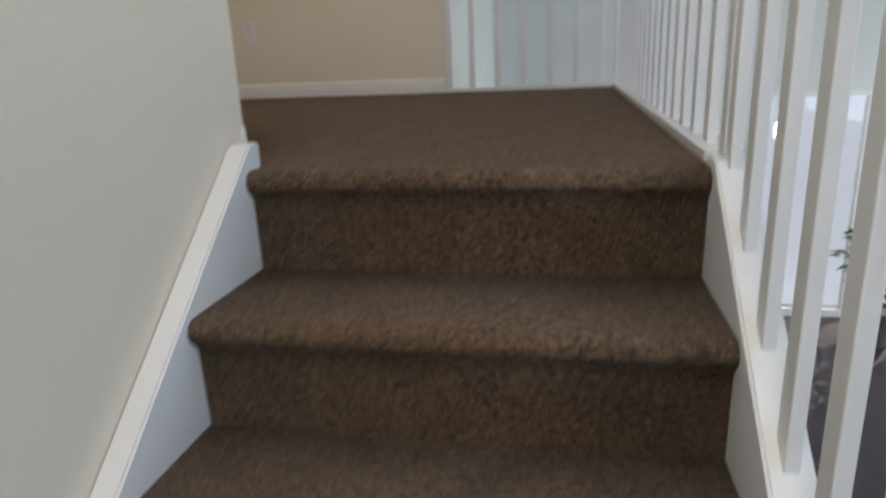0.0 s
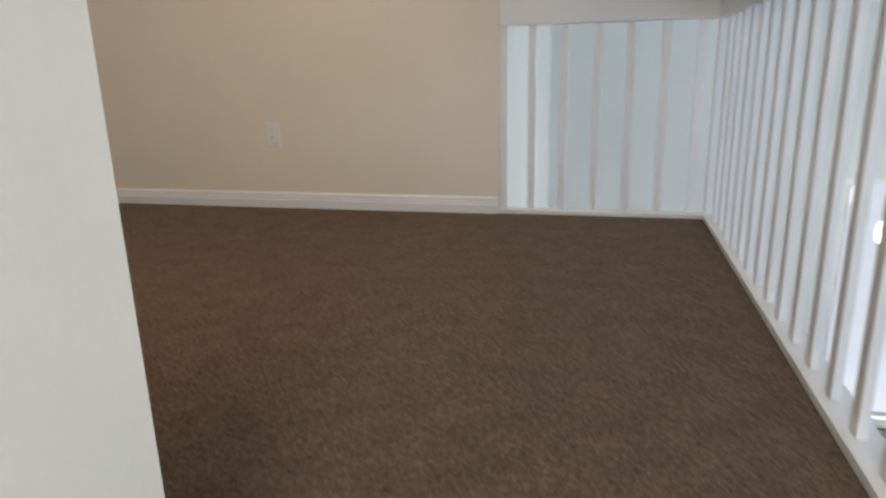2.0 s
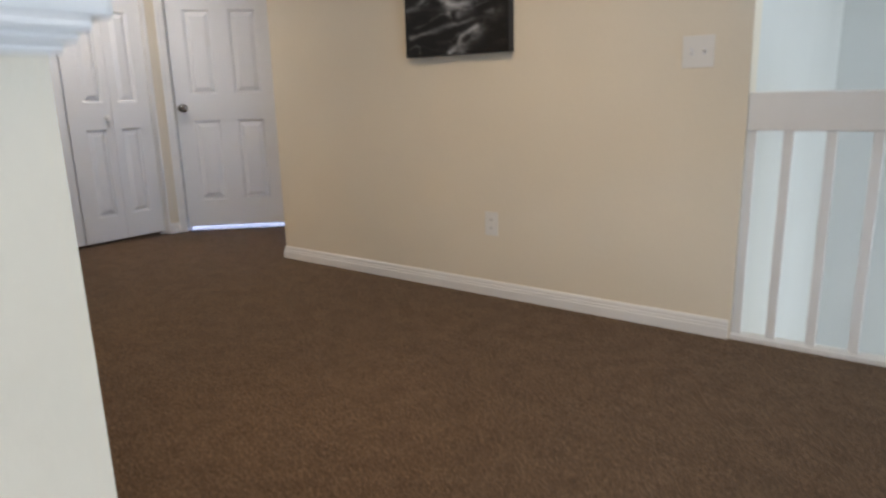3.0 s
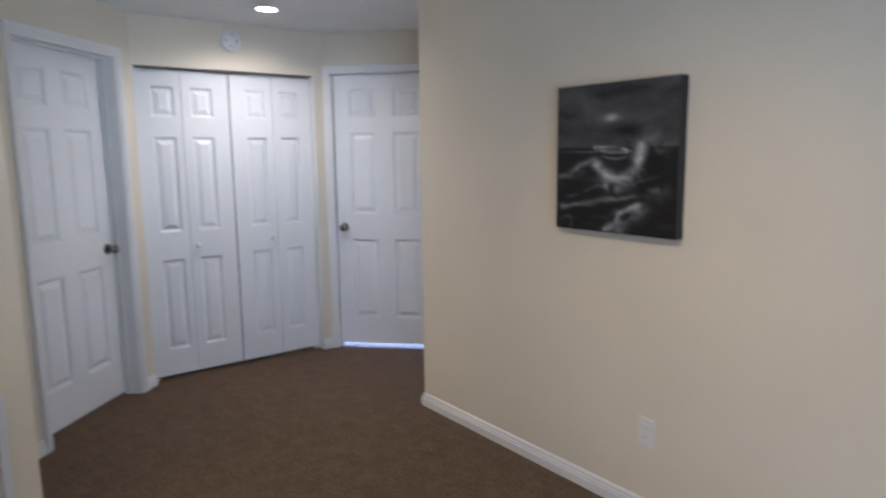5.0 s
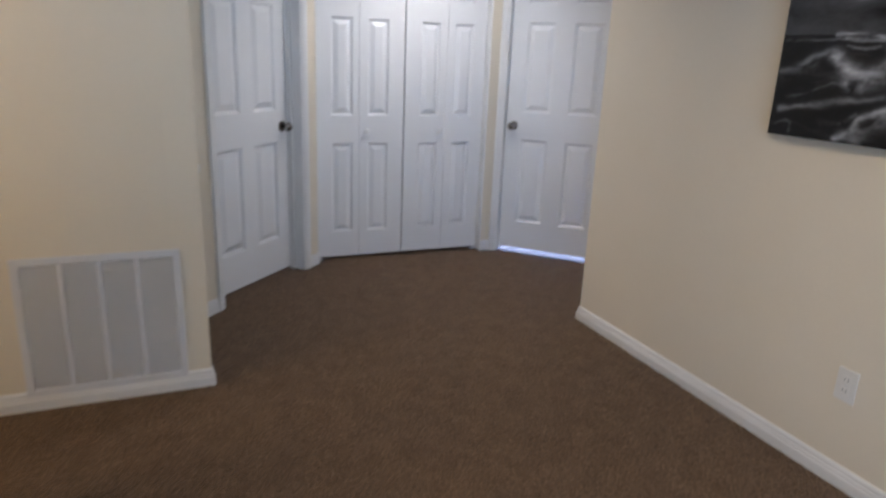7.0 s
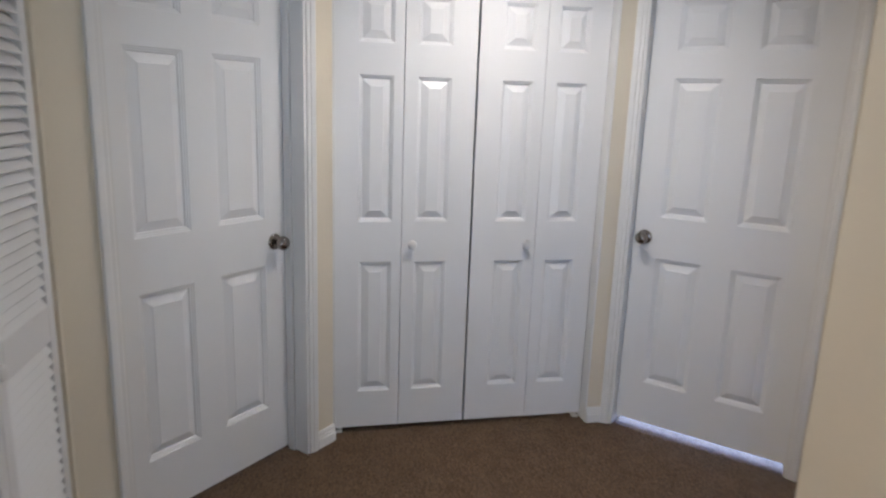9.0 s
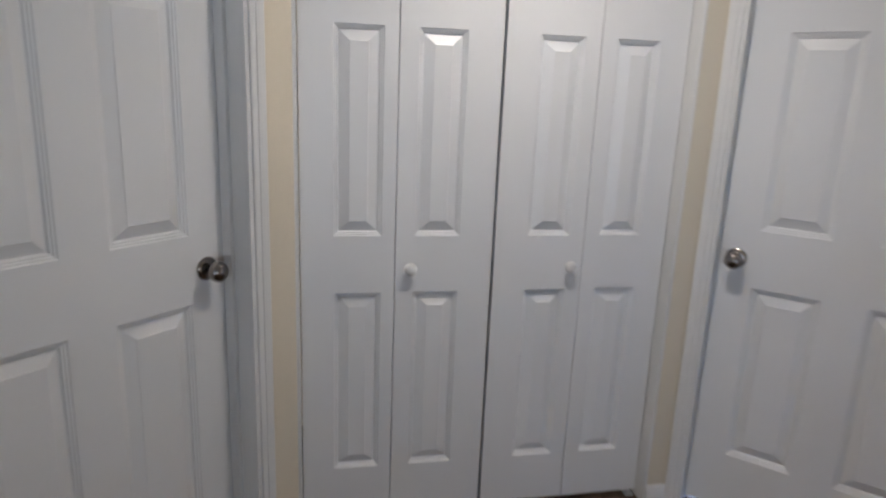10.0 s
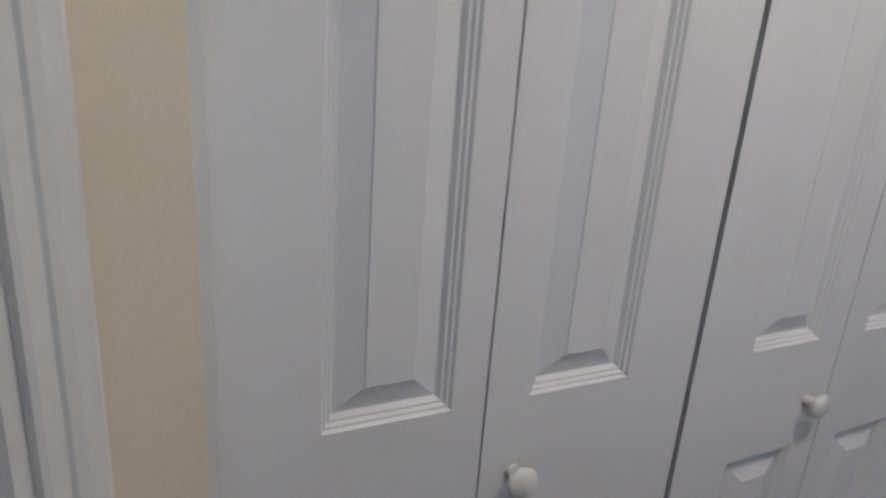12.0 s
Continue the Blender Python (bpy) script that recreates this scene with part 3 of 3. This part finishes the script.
mV = frame_along(LK, (VENT_X, LOUV_Y))[0]
louvre_leaf(mV @ pose(0.016, -0.010, 0), 0.362, "louvred closet door leaves")
louvre_leaf(mV @ pose(0.382, -0.010, 0), 0.349, "louvred closet door leaves", 0.020)
mC = frame_along((HALL_X, RE[1] + 0.002), (RE[0], RE[1] + 0.002))[0]
louvre_leaf(mC @ pose(0.052, -0.004, 0), 0.330, "louvred closet door leaves", st=0.060)
louvre_leaf(mC @ pose(0.385, -0.004, 0), 0.347, "louvred closet door leaves", st=0.060)

# ---- return air grille ----
grille = new("return_air_grille")
grille.matrix_world = Matrix.Translation((VENT_X, 2.298, 0.083)) @ Matrix.Rotation(radians(-90), 4, "Z")
GW, GH = 0.520, 0.497
bm = bmesh.new()
fr = 0.028
add_box(bm, -fr, 0, 0, 0.008, -fr, GH + fr, 0.002)
add_box(bm, GW, GW + fr, 0, 0.008, -fr, GH + fr, 0.002)
add_box(bm, 0, GW, 0, 0.008, -fr, 0, 0.002)
add_box(bm, 0, GW, 0, 0.008, GH, GH + fr, 0.002)
part("frame", bm, METAL_WHITE, grille, "white enamelled steel frame")
# Dark sheet in place of the unlit duct; its shade is only colour.
box("shade_sheet", 0, GW, 0.0005, 0.001, 0, GH, SLOT_SHADE, grille)
for k in range(1, 4):
    box("bar", GW * k / 4 - 0.008, GW * k / 4 + 0.008, 0.0012, 0.0075, 0.001, GH - 0.001, METAL_WHITE, grille, 0.0015)
sb = bmesh.new()
add_box(sb, 0.001, GW - 0.001, -0.0007, 0.0007, -0.0035, 0.0035)
slat = None
for k in range(42):
    if slat is None:
        slat = part("slat", sb, METAL_WHITE, grille)
        s = slat
    else:
        s = new("slat", slat.data)
        s.parent = grille
    s.matrix_local = Matrix.Translation((0, 0.0042, (k + 0.5) * GH / 42)) @ Matrix.Rotation(radians(22), 4, "X")
tagged(grille, "white steel return air grille in the wall above the skirting", "air vent")


# ---- canvas painting ----
def canvas():
    x0, x1, z0, z1, d = -1.332, -0.750, 1.155, 1.742, 0.046
    nx, nz = 400, 384
    root = new("canvas_painting")
    root.matrix_world = Matrix.Translation((x1, BEIGE_Y - 0.001, z0)) @ Matrix.Rotation(radians(180), 4, "Z")
    W, H = x1 - x0, z1 - z0
    box("stretcher", 0, W, 0, d - 0.001, 0, H, CANVAS_EDGE, root, 0.002, "black canvas edge")
    u, v = np.meshgrid(np.linspace(0, 1, nx), np.linspace(0, 1, nz))

    def value(a, b, seed):
        g = np.random.default_rng(seed).uniform(-1, 1, (64, 64))
        i, j = np.floor(a).astype(int), np.floor(b).astype(int)
        f, h = a - i, b - j
        f, h = f * f * (3 - 2 * f), h * h * (3 - 2 * h)
        i, j, i1, j1 = i % 64, j % 64, (i + 1) % 64, (j + 1) % 64
        return (g[i, j] * (1 - f) + g[i1, j] * f) * (1 - h) + (g[i, j1] * (1 - f) + g[i1, j1] * f) * h

    def fbm(sx, sy, octaves=5, seed=0, a=u, b=v):
        return sum(0.55 ** o * value(a * sx * 2 ** o + 7.3 * o, b * sy * 2 ** o + 3.1 * o, seed + o) for o in range(octaves))
    wu, wv = fbm(5, 7, 4, 10), fbm(5, 7, 4, 20)
    cloud = fbm(3, 9, 6, 30, u + 0.05 * wu, v + 0.05 * wv)
    rip = fbm(6, 30, 5, 40, u + 0.03 * wu, v + 0.02 * wv + 0.06 * u)
    grain = fbm(50, 60, 3, 50)
    skyc = 0.058 + 0.026 * cloud + 0.002 * grain
    skyc += 0.022 * np.exp(-((u - 0.15) ** 2 / 0.03 + (v - 0.90) ** 2 / 0.006)) + 0.016 * np.exp(-((u - 0.85) ** 2 / 0.03 + (v - 0.82) ** 2 / 0.008))
    skyc -= 0.034 * np.exp(-((u - 0.5) ** 2 / 0.05 + (v - 0.93 + 0.03 * wu) ** 2 / 0.002)) + 0.020 * np.exp(-((v - 0.68 + 0.02 * wu) ** 2 / 0.0016))
    skyc += 0.085 * np.exp(-((u - 0.49) ** 2 / 0.040 + (v - 0.765 + 0.02 * wv) ** 2 / 0.0022)) * (1 + 0.5 * cloud)
    skyc += 0.30 * np.exp(-((u - 0.49 + 0.015 * wu) ** 2 / 0.0016 + (v - 0.775 + 0.01 * wv) ** 2 / 0.0006))
    sea = 0.007 + 0.016 * np.clip(rip - 0.25, 0, 1) + 0.003 * np.clip(grain, 0, 1)
    img = np.where(v > 0.575 + 0.003 * wu, np.clip(skyc, 0.006, 1), sea)
    foam = np.clip(0.62 + 0.55 * fbm(8, 20, 4, 60, u + 0.02 * wu, v + 0.02 * wv), 0, 1.6)
    lace = np.clip(0.50 + 0.8 * fbm(10, 14, 4, 70, u + 0.03 * wv, v + 0.03 * wu), 0, 1.6)

    def stroke(pts, wid, amp, tex=foam, wob=0.014):
        nonlocal img
        pts = np.array(pts, float)
        best = np.full(u.shape, 9.0)
        uu, vv = u + wob * wu, v + wob * wv
        for a, b in zip(pts, pts[1:]):
            ab = b - a
            tt = np.clip(((uu - a[0]) * ab[0] + (vv - a[1]) * ab[1]) / (ab @ ab), 0, 1)
            best = np.minimum(best, np.hypot(uu - a[0] - tt * ab[0], vv - a[1] - tt * ab[1]))
        img = img + amp * 0.7 * np.exp(-(best / (1.15 * wid + 0.004)) ** 2) * tex
    curl = [(0.36, 0.455), (0.41, 0.41), (0.48, 0.375), (0.56, 0.365), (0.64, 0.385), (0.70, 0.44), (0.735, 0.52), (0.74, 0.57)]
    stroke(curl, 0.024, 0.46)
    stroke([(a, b - 0.012) for a, b in curl], 0.040, 0.20, lace)
    stroke([(0.70, 0.50), (0.75, 0.60), (0.80, 0.64), (0.88, 0.58)], 0.050, 0.11, lace)
    stroke([(0.02, 0.375), (0.12, 0.39), (0.22, 0.45), (0.33, 0.485), (0.40, 0.465)], 0.011, 0.24)
    stroke([(0.05, 0.35), (0.20, 0.41), (0.34, 0.45)], 0.030, 0.09, lace)
    stroke([(0.34, 0.575), (0.48, 0.583), (0.62, 0.572)], 0.005, 0.42)
    stroke([(0.40, 0.558), (0.55, 0.556), (0.65, 0.562)], 0.004, 0.22)
    stroke([(0.02, 0.545), (0.20, 0.535), (0.36, 0.555), (0.50, 0.545), (0.62, 0.55)], 0.003, 0.20)
    stroke([(0.42, 0.515), (0.52, 0.50), (0.60, 0.515)], 0.005, 0.20)
    stroke([(0.46, 0.31), (0.50, 0.28), (0.54, 0.30)], 0.016, 0.22, lace)
    stroke([(0.04, 0.15), (0.16, 0.17), (0.28, 0.185), (0.40, 0.215), (0.55, 0.23), (0.70, 0.26), (0.85, 0.30)], 0.010, 0.22)
    stroke([(0.10, 0.22), (0.24, 0.25), (0.38, 0.30), (0.46, 0.30)], 0.004, 0.10)
    stroke([(0.60, 0.33), (0.74, 0.36), (0.92, 0.41)], 0.005, 0.10)
    stroke([(0.46, 0.02), (0.53, 0.06), (0.58, 0.12), (0.66, 0.17), (0.72, 0.19)], 0.012, 0.42)
    stroke([(0.48, 0.02), (0.56, 0.05), (0.62, 0.10), (0.72, 0.15)], 0.040, 0.17, lace)
    stroke([(0.36, 0.10), (0.48, 0.12), (0.56, 0.15)], 0.008, 0.18, lace)
    stroke([(0.78, 0.17), (0.82, 0.25), (0.92, 0.29)], 0.030, 0.07, lace)
    stroke([(0.05, 0.06), (0.10, 0.085), (0.15, 0.07), (0.16, 0.03)], 0.005, 0.16)
    img = np.clip(img * 0.95, 0.006, 0.8)
    vs = [(W * (1 - a), d, H * b) for a, b in zip(u.ravel(), v.ravel())]
    idx = np.arange(nx * nz).reshape(nz, nx)
    fs = np.stack([idx[:-1, :-1], idx[1:, :-1], idx[1:, 1:], idx[:-1, 1:]], -1).reshape(-1, 4).tolist()
    me = bpy.data.meshes.new("painted_face")
    me.from_pydata(vs, [], fs)
    at = me.color_attributes.new("art", "FLOAT_COLOR", "POINT")
    g = img.ravel()
    col = np.stack([g * 0.97, g, g * 1.06, np.ones_like(g)], -1).astype(np.float32)
    at.data.foreach_set("color", col.ravel())
    m = bpy.data.materials.new("painted_canvas")
    m.use_nodes = True
    nt = m.node_tree
    ca = nt.nodes.new("ShaderNodeVertexColor")
    ca.layer_name = "art"
    b = nt.nodes["Principled BSDF"]
    nt.links.new(ca.outputs[0], b.inputs["Base Color"])
    b.inputs["Roughness"].default_value = 0.5
    b.inputs["Specular IOR Level"].default_value = 0.3
    me.materials.append(m)
    f = new("painted_face", me)
    f.parent = root
    tagged(f, "night seascape with breaking waves in black and grey")
    return tagged(root, "unframed black and grey seascape canvas hung on the cream wall", "painting")


canvas()


# ---- outlet, switch, detector, downlight ----
def outlet(x, z):
    root = new("wall_outlet")
    root.matrix_world = Matrix.Translation((x, BEIGE_Y, z)) @ Matrix.Rotation(radians(180), 4, "Z")
    box("plate", -0.036, 0.036, 0, 0.006, -0.058, 0.058, PLASTIC, root, 0.002)
    for dz in (-0.020, 0.020):
        rc = box("receptacle", -0.016, 0.016, 0.006, 0.0085, dz - 0.014, dz + 0.014, PLASTIC, root, 0.001)
        for dx in (-0.006, 0.006):
            # Raised dark bars; the shade inside the pin holes is put in their colour.
            box("slot", dx - 0.001, dx + 0.001, 0.0085, 0.0088, dz - 0.003, dz + 0.006, SLOT_SHADE, rc)
    part("screw", lathe(bmesh.new(), [(0, 0.006), (0.003, 0.006), (0.0028, 0.0072), (0, 0.0074)], 12, Matrix.Rotation(radians(-90), 4, "X")), METAL_WHITE, root)
    return tagged(root, "white duplex wall outlet on the cream wall", "outlet")


outlet(-0.874, 0.362)
sw = new("light_switch")
sw.matrix_world = Matrix.Translation((0.048, BEIGE_Y, 1.107)) @ Matrix.Rotation(radians(180), 4, "Z")
box("plate", -0.058, 0.058, 0, 0.006, -0.058, 0.058, PLASTIC, sw, 0.002)
for dx, up in ((-0.023, 1), (0.023, -1)):
    box("surround", dx - 0.006, dx + 0.006, 0.006, 0.0068, -0.013, 0.013, METAL_WHITE, sw)
    tg = box("toggle", -0.004, 0.004, 0, 0.014, -0.004, 0.004, PLASTIC, sw, 0.001)
    tg.matrix_local = Matrix.Translation((dx, 0.006, 0.0)) @ Matrix.Rotation(radians(28 * up), 4, "X")
tagged(sw, "white double toggle switch on the cream wall", "light switch")

det = new("smoke_detector")
det.matrix_world = Matrix.Translation((FACE_X, 3.820, 2.222)) @ Matrix.Rotation(radians(90), 4, "Y")
part("base", lathe(bmesh.new(), [(0, 0), (0.072, 0), (0.073, 0.006), (0.072, 0.012), (0, 0.012)], 36), PLASTIC, det)
part("housing", lathe(bmesh.new(), [(0, 0.012), (0.066, 0.012), (0.064, 0.026), (0.056, 0.034), (0.030, 0.036), (0, 0.036)], 36), PLASTIC, det, smooth=True)
bm = bmesh.new()
for k in range(4):
    a = radians(90 * k)
    mm = Matrix.Rotation(a, 4, "Z")
    b2 = bmesh.new()
    add_box(b2, 0.036, 0.039, -0.016, 0.016, 0.0345, 0.0362)
    for f in b2.faces:
        bm.faces.new([bm.verts.new(mm @ v.co) for v in f.verts])
    b2.free()
# Openings drawn as dark bars, their inner shade being only colour.
part("sounder_slots", bm, SLOT_SHADE, det)
tagged(det, "round white smoke detector on the wall above the closet", "smoke detector")

dl = new("downlight")
dl.location = (-3.24, 3.86, CEIL)
part("trim_ring", lathe(bmesh.new(), [(0.062, 0.0), (0.092, 0.0), (0.090, -0.006), (0.066, -0.009), (0.062, -0.004)], 40), METAL_WHITE, dl, smooth=True)
part("lens", lathe(bmesh.new(), [(0, -0.001), (0.062, -0.001), (0.062, -0.004), (0, -0.004)], 40), GLOW, dl)
tagged(dl, "lit round recessed ceiling light", "ceiling light")
for o in dl.children:
    if o.name.startswith("lens"):
        o.visible_shadow = False

# ---- balustrades ----
def baluster(x, y, z0, z1, root, w=0.018, d=0.035):
    return box("baluster", x - w / 2, x + w / 2, y - d / 2, y + d / 2, z0, z1, TRIM, root, 0.002)


BX, BY = 1.141, 4.402
RAIL_B, RAIL_T = 0.815, 0.953
back = new("landing_balustrade")
box("base_plate", 0.235, BX + 0.03, BEIGE_Y, BY + 0.03, 0.0, 0.020, TRIM, back, 0.002)
box("fascia", 0.235, BX + 0.03, BY + 0.031, BY + 0.043, -0.29, 0.016, TRIM, back, 0.002)
for k in range(7):
    baluster(0.252 if k == 0 else 0.238 + 0.137 * k, BY, 0.020, RAIL_B, back, 0.033, 0.018)
box("rail", 0.235, BX - 0.03, BY - 0.018, BY + 0.020, RAIL_B, RAIL_T, TRIM, back, 0.004)
tagged(back, "white square baluster railing at the back of the landing", "railing", group="railings")
side = new("landing_balustrade")
box("base_plate", EDGE_X, BX + 0.03, STEP_Y + 0.05, BEIGE_Y, 0.0, 0.020, TRIM, side, 0.002)
box("fascia", BX + 0.031, BX + 0.043, STEP_Y + 0.05, BY + 0.04, -0.29, 0.016, TRIM, side, 0.002)
box("post", BX - 0.022, BX + 0.022, BY - 0.022, BY + 0.022, 0.020, RAIL_T, TRIM, side, 0.003)
ys = [2.191 + 0.137 * i for i in range(-2, 16)]
for y in ys:
    if y < BY - 0.05:
        baluster(BX, y, 0.020, RAIL_B, side)
box("rail", BX - 0.019, BX + 0.019, 1.90, BY - 0.023, RAIL_B, RAIL_T, TRIM, side, 0.004)
tagged(side, "white square baluster railing along the landing edge", "railing", group="railings")

stair_rail = new("stair_balustrade")
nose = lambda y: -SL * (STEP_Y - 0.02 - y) + 0.02
for k in range(0, 20):
    y = 1.870 - 0.1225 * k
    baluster(BX, y, nose(y) - 0.02, nose(y) + RAIL_B + 0.04, stair_rail)
bm = bmesh.new()
y0r, y1r = -0.95, 1.895
pts = [(y0r, nose(y0r) + 0.82), (y1r, nose(y1r) + 0.795), (y1r, nose(y1r) + 0.795 + 0.138), (y0r, nose(y0r) + 0.82 + 0.138)]
a = [bm.verts.new((BX - 0.019, p, q)) for p, q in pts]
b = [bm.verts.new((BX + 0.019, p, q)) for p, q in pts]
for i in range(4):
    bm.faces.new((a[i], a[(i + 1) % 4], b[(i + 1) % 4], b[i]))
bm.faces.new(a)
bm.faces.new(b[::-1])
part("rail", bm, TRIM, stair_rail)
tagged(stair_rail, "white square baluster railing down the stairs", "railing", group="railings")

# ---- stairwell: glazed door, window, pendants, plant ----
def window(name, x0, x1, z0, z1, n, label):
    root = new(name)
    t = 0.05
    y0, y1 = VOID_Y + 0.02, VOID_Y + 0.08
    bm = bmesh.new()
    add_box(bm, x0, x0 + t, y0, y1, z0, z1, 0.003)
    add_box(bm, x1 - t, x1, y0, y1, z0, z1, 0.003)
    add_box(bm, x0 + t, x1 - t, y0, y1, z0, z0 + t, 0.003)
    add_box(bm, x0 + t, x1 - t, y0, y1, z1 - t, z1, 0.003)
    part("window_frame", bm, TRIM, root)
    w = (x1 - x0 - 2 * t) / n
    for k in range(n):
        a = x0 + t + k * w
        p = box("pane", a + 0.02, a + w - 0.02, y0 + 0.027, y0 + 0.033, z0 + t, z1 - t, GLASS, root)
        p.visible_shadow = False
        if k:
            box("mullion", a - 0.02, a + 0.02, y0 + 0.005, y1 - 0.005, z0 + t, z1 - t, TRIM, root, 0.003)
    return tagged(root, label, "window", kind="structure")


window("window_1", 2.45, 4.35, LOW + 0.02, -0.22, 2, "white framed sliding glass door, closed")
window("window_2", 2.45, 4.35, 1.03, 2.0, 2, "white framed high window")
for x, y, z in ((2.80, 6.10, -0.49), (2.50, 6.10, -0.41)):
    r = new("pendant_lamp")
    r.location = (x, y, z)
    part("shade", lathe(bmesh.new(), [(0.052, -0.11), (0.082, -0.085), (0.088, -0.02), (0.075, 0.035), (0.040, 0.055), (0.035, 0.05), (0.068, 0.03), (0.080, -0.02), (0.075, -0.083), (0.048, -0.105)], 28), SHADE, r, "glowing frosted glass shade", smooth=True)
    part("socket", lathe(bmesh.new(), [(0, 0.05), (0.038, 0.055), (0.040, 0.11), (0.026, 0.14), (0, 0.145)], 20), BLACK, r)
    part("cord", lathe(bmesh.new(), [(0, 0.145), (0.004, 0.145), (0.004, CEIL - z - 0.02), (0, CEIL - z - 0.02)], 8), BLACK, r)
    part("canopy", lathe(bmesh.new(), [(0, CEIL - z - 0.022), (0.05, CEIL - z - 0.02), (0.055, CEIL - z), (0, CEIL - z)], 24), BLACK, r)
    tagged(r, "lit pendant lamp with a frosted glass shade on a black cord", "pendant lamp", group="pendant lamps")


def plant(x, y, z):
    root = new("potted_plant")
    root.location = (x, y, z)
    part("pot", lathe(bmesh.new(), [(0, 0), (0.13, 0), (0.17, 0.26), (0.18, 0.26), (0.18, 0.30), (0.155, 0.30), (0.15, 0.27), (0, 0.27)], 28), POT, root)
    part("stem", lathe(bmesh.new(), [(0, 0.27), (0.018, 0.27), (0.010, 0.85), (0, 0.86)], 10), POT, root)
    r = random.Random(5)
    bm = bmesh.new()
    for k in range(110):
        a, e = r.uniform(0, 6.283), r.uniform(-0.2, 1.2)
        rad = r.uniform(0.05, 0.30)
        c = Vector((rad * math.cos(a), rad * math.sin(a), 0.45 + 0.5 * r.random()))
        l, w = r.uniform(0.10, 0.17), r.uniform(0.03, 0.05)
        mm = Matrix.Translation(c) @ Matrix.Rotation(a, 4, "Z") @ Matrix.Rotation(-e, 4, "Y")
        pts = [(0, 0, 0), (l * 0.4, w, 0.01), (l, 0, -0.03), (l * 0.4, -w, 0.01)]
        bm.faces.new([bm.verts.new(mm @ Vector(p)) for p in pts])
    part("leaves", bm, LEAF, root)
    return tagged(root, "leafy green plant in a clay pot beside the glass door", "potted plant")


plant(3.45, 6.45, LOW)

# ---- outside ----
tagged(box("ground", -60, 60, VOID_Y + 0.2, 120, LOW - 0.3, LOW - 0.12, PATIO), "pale concrete patio", "ground", kind="structure")
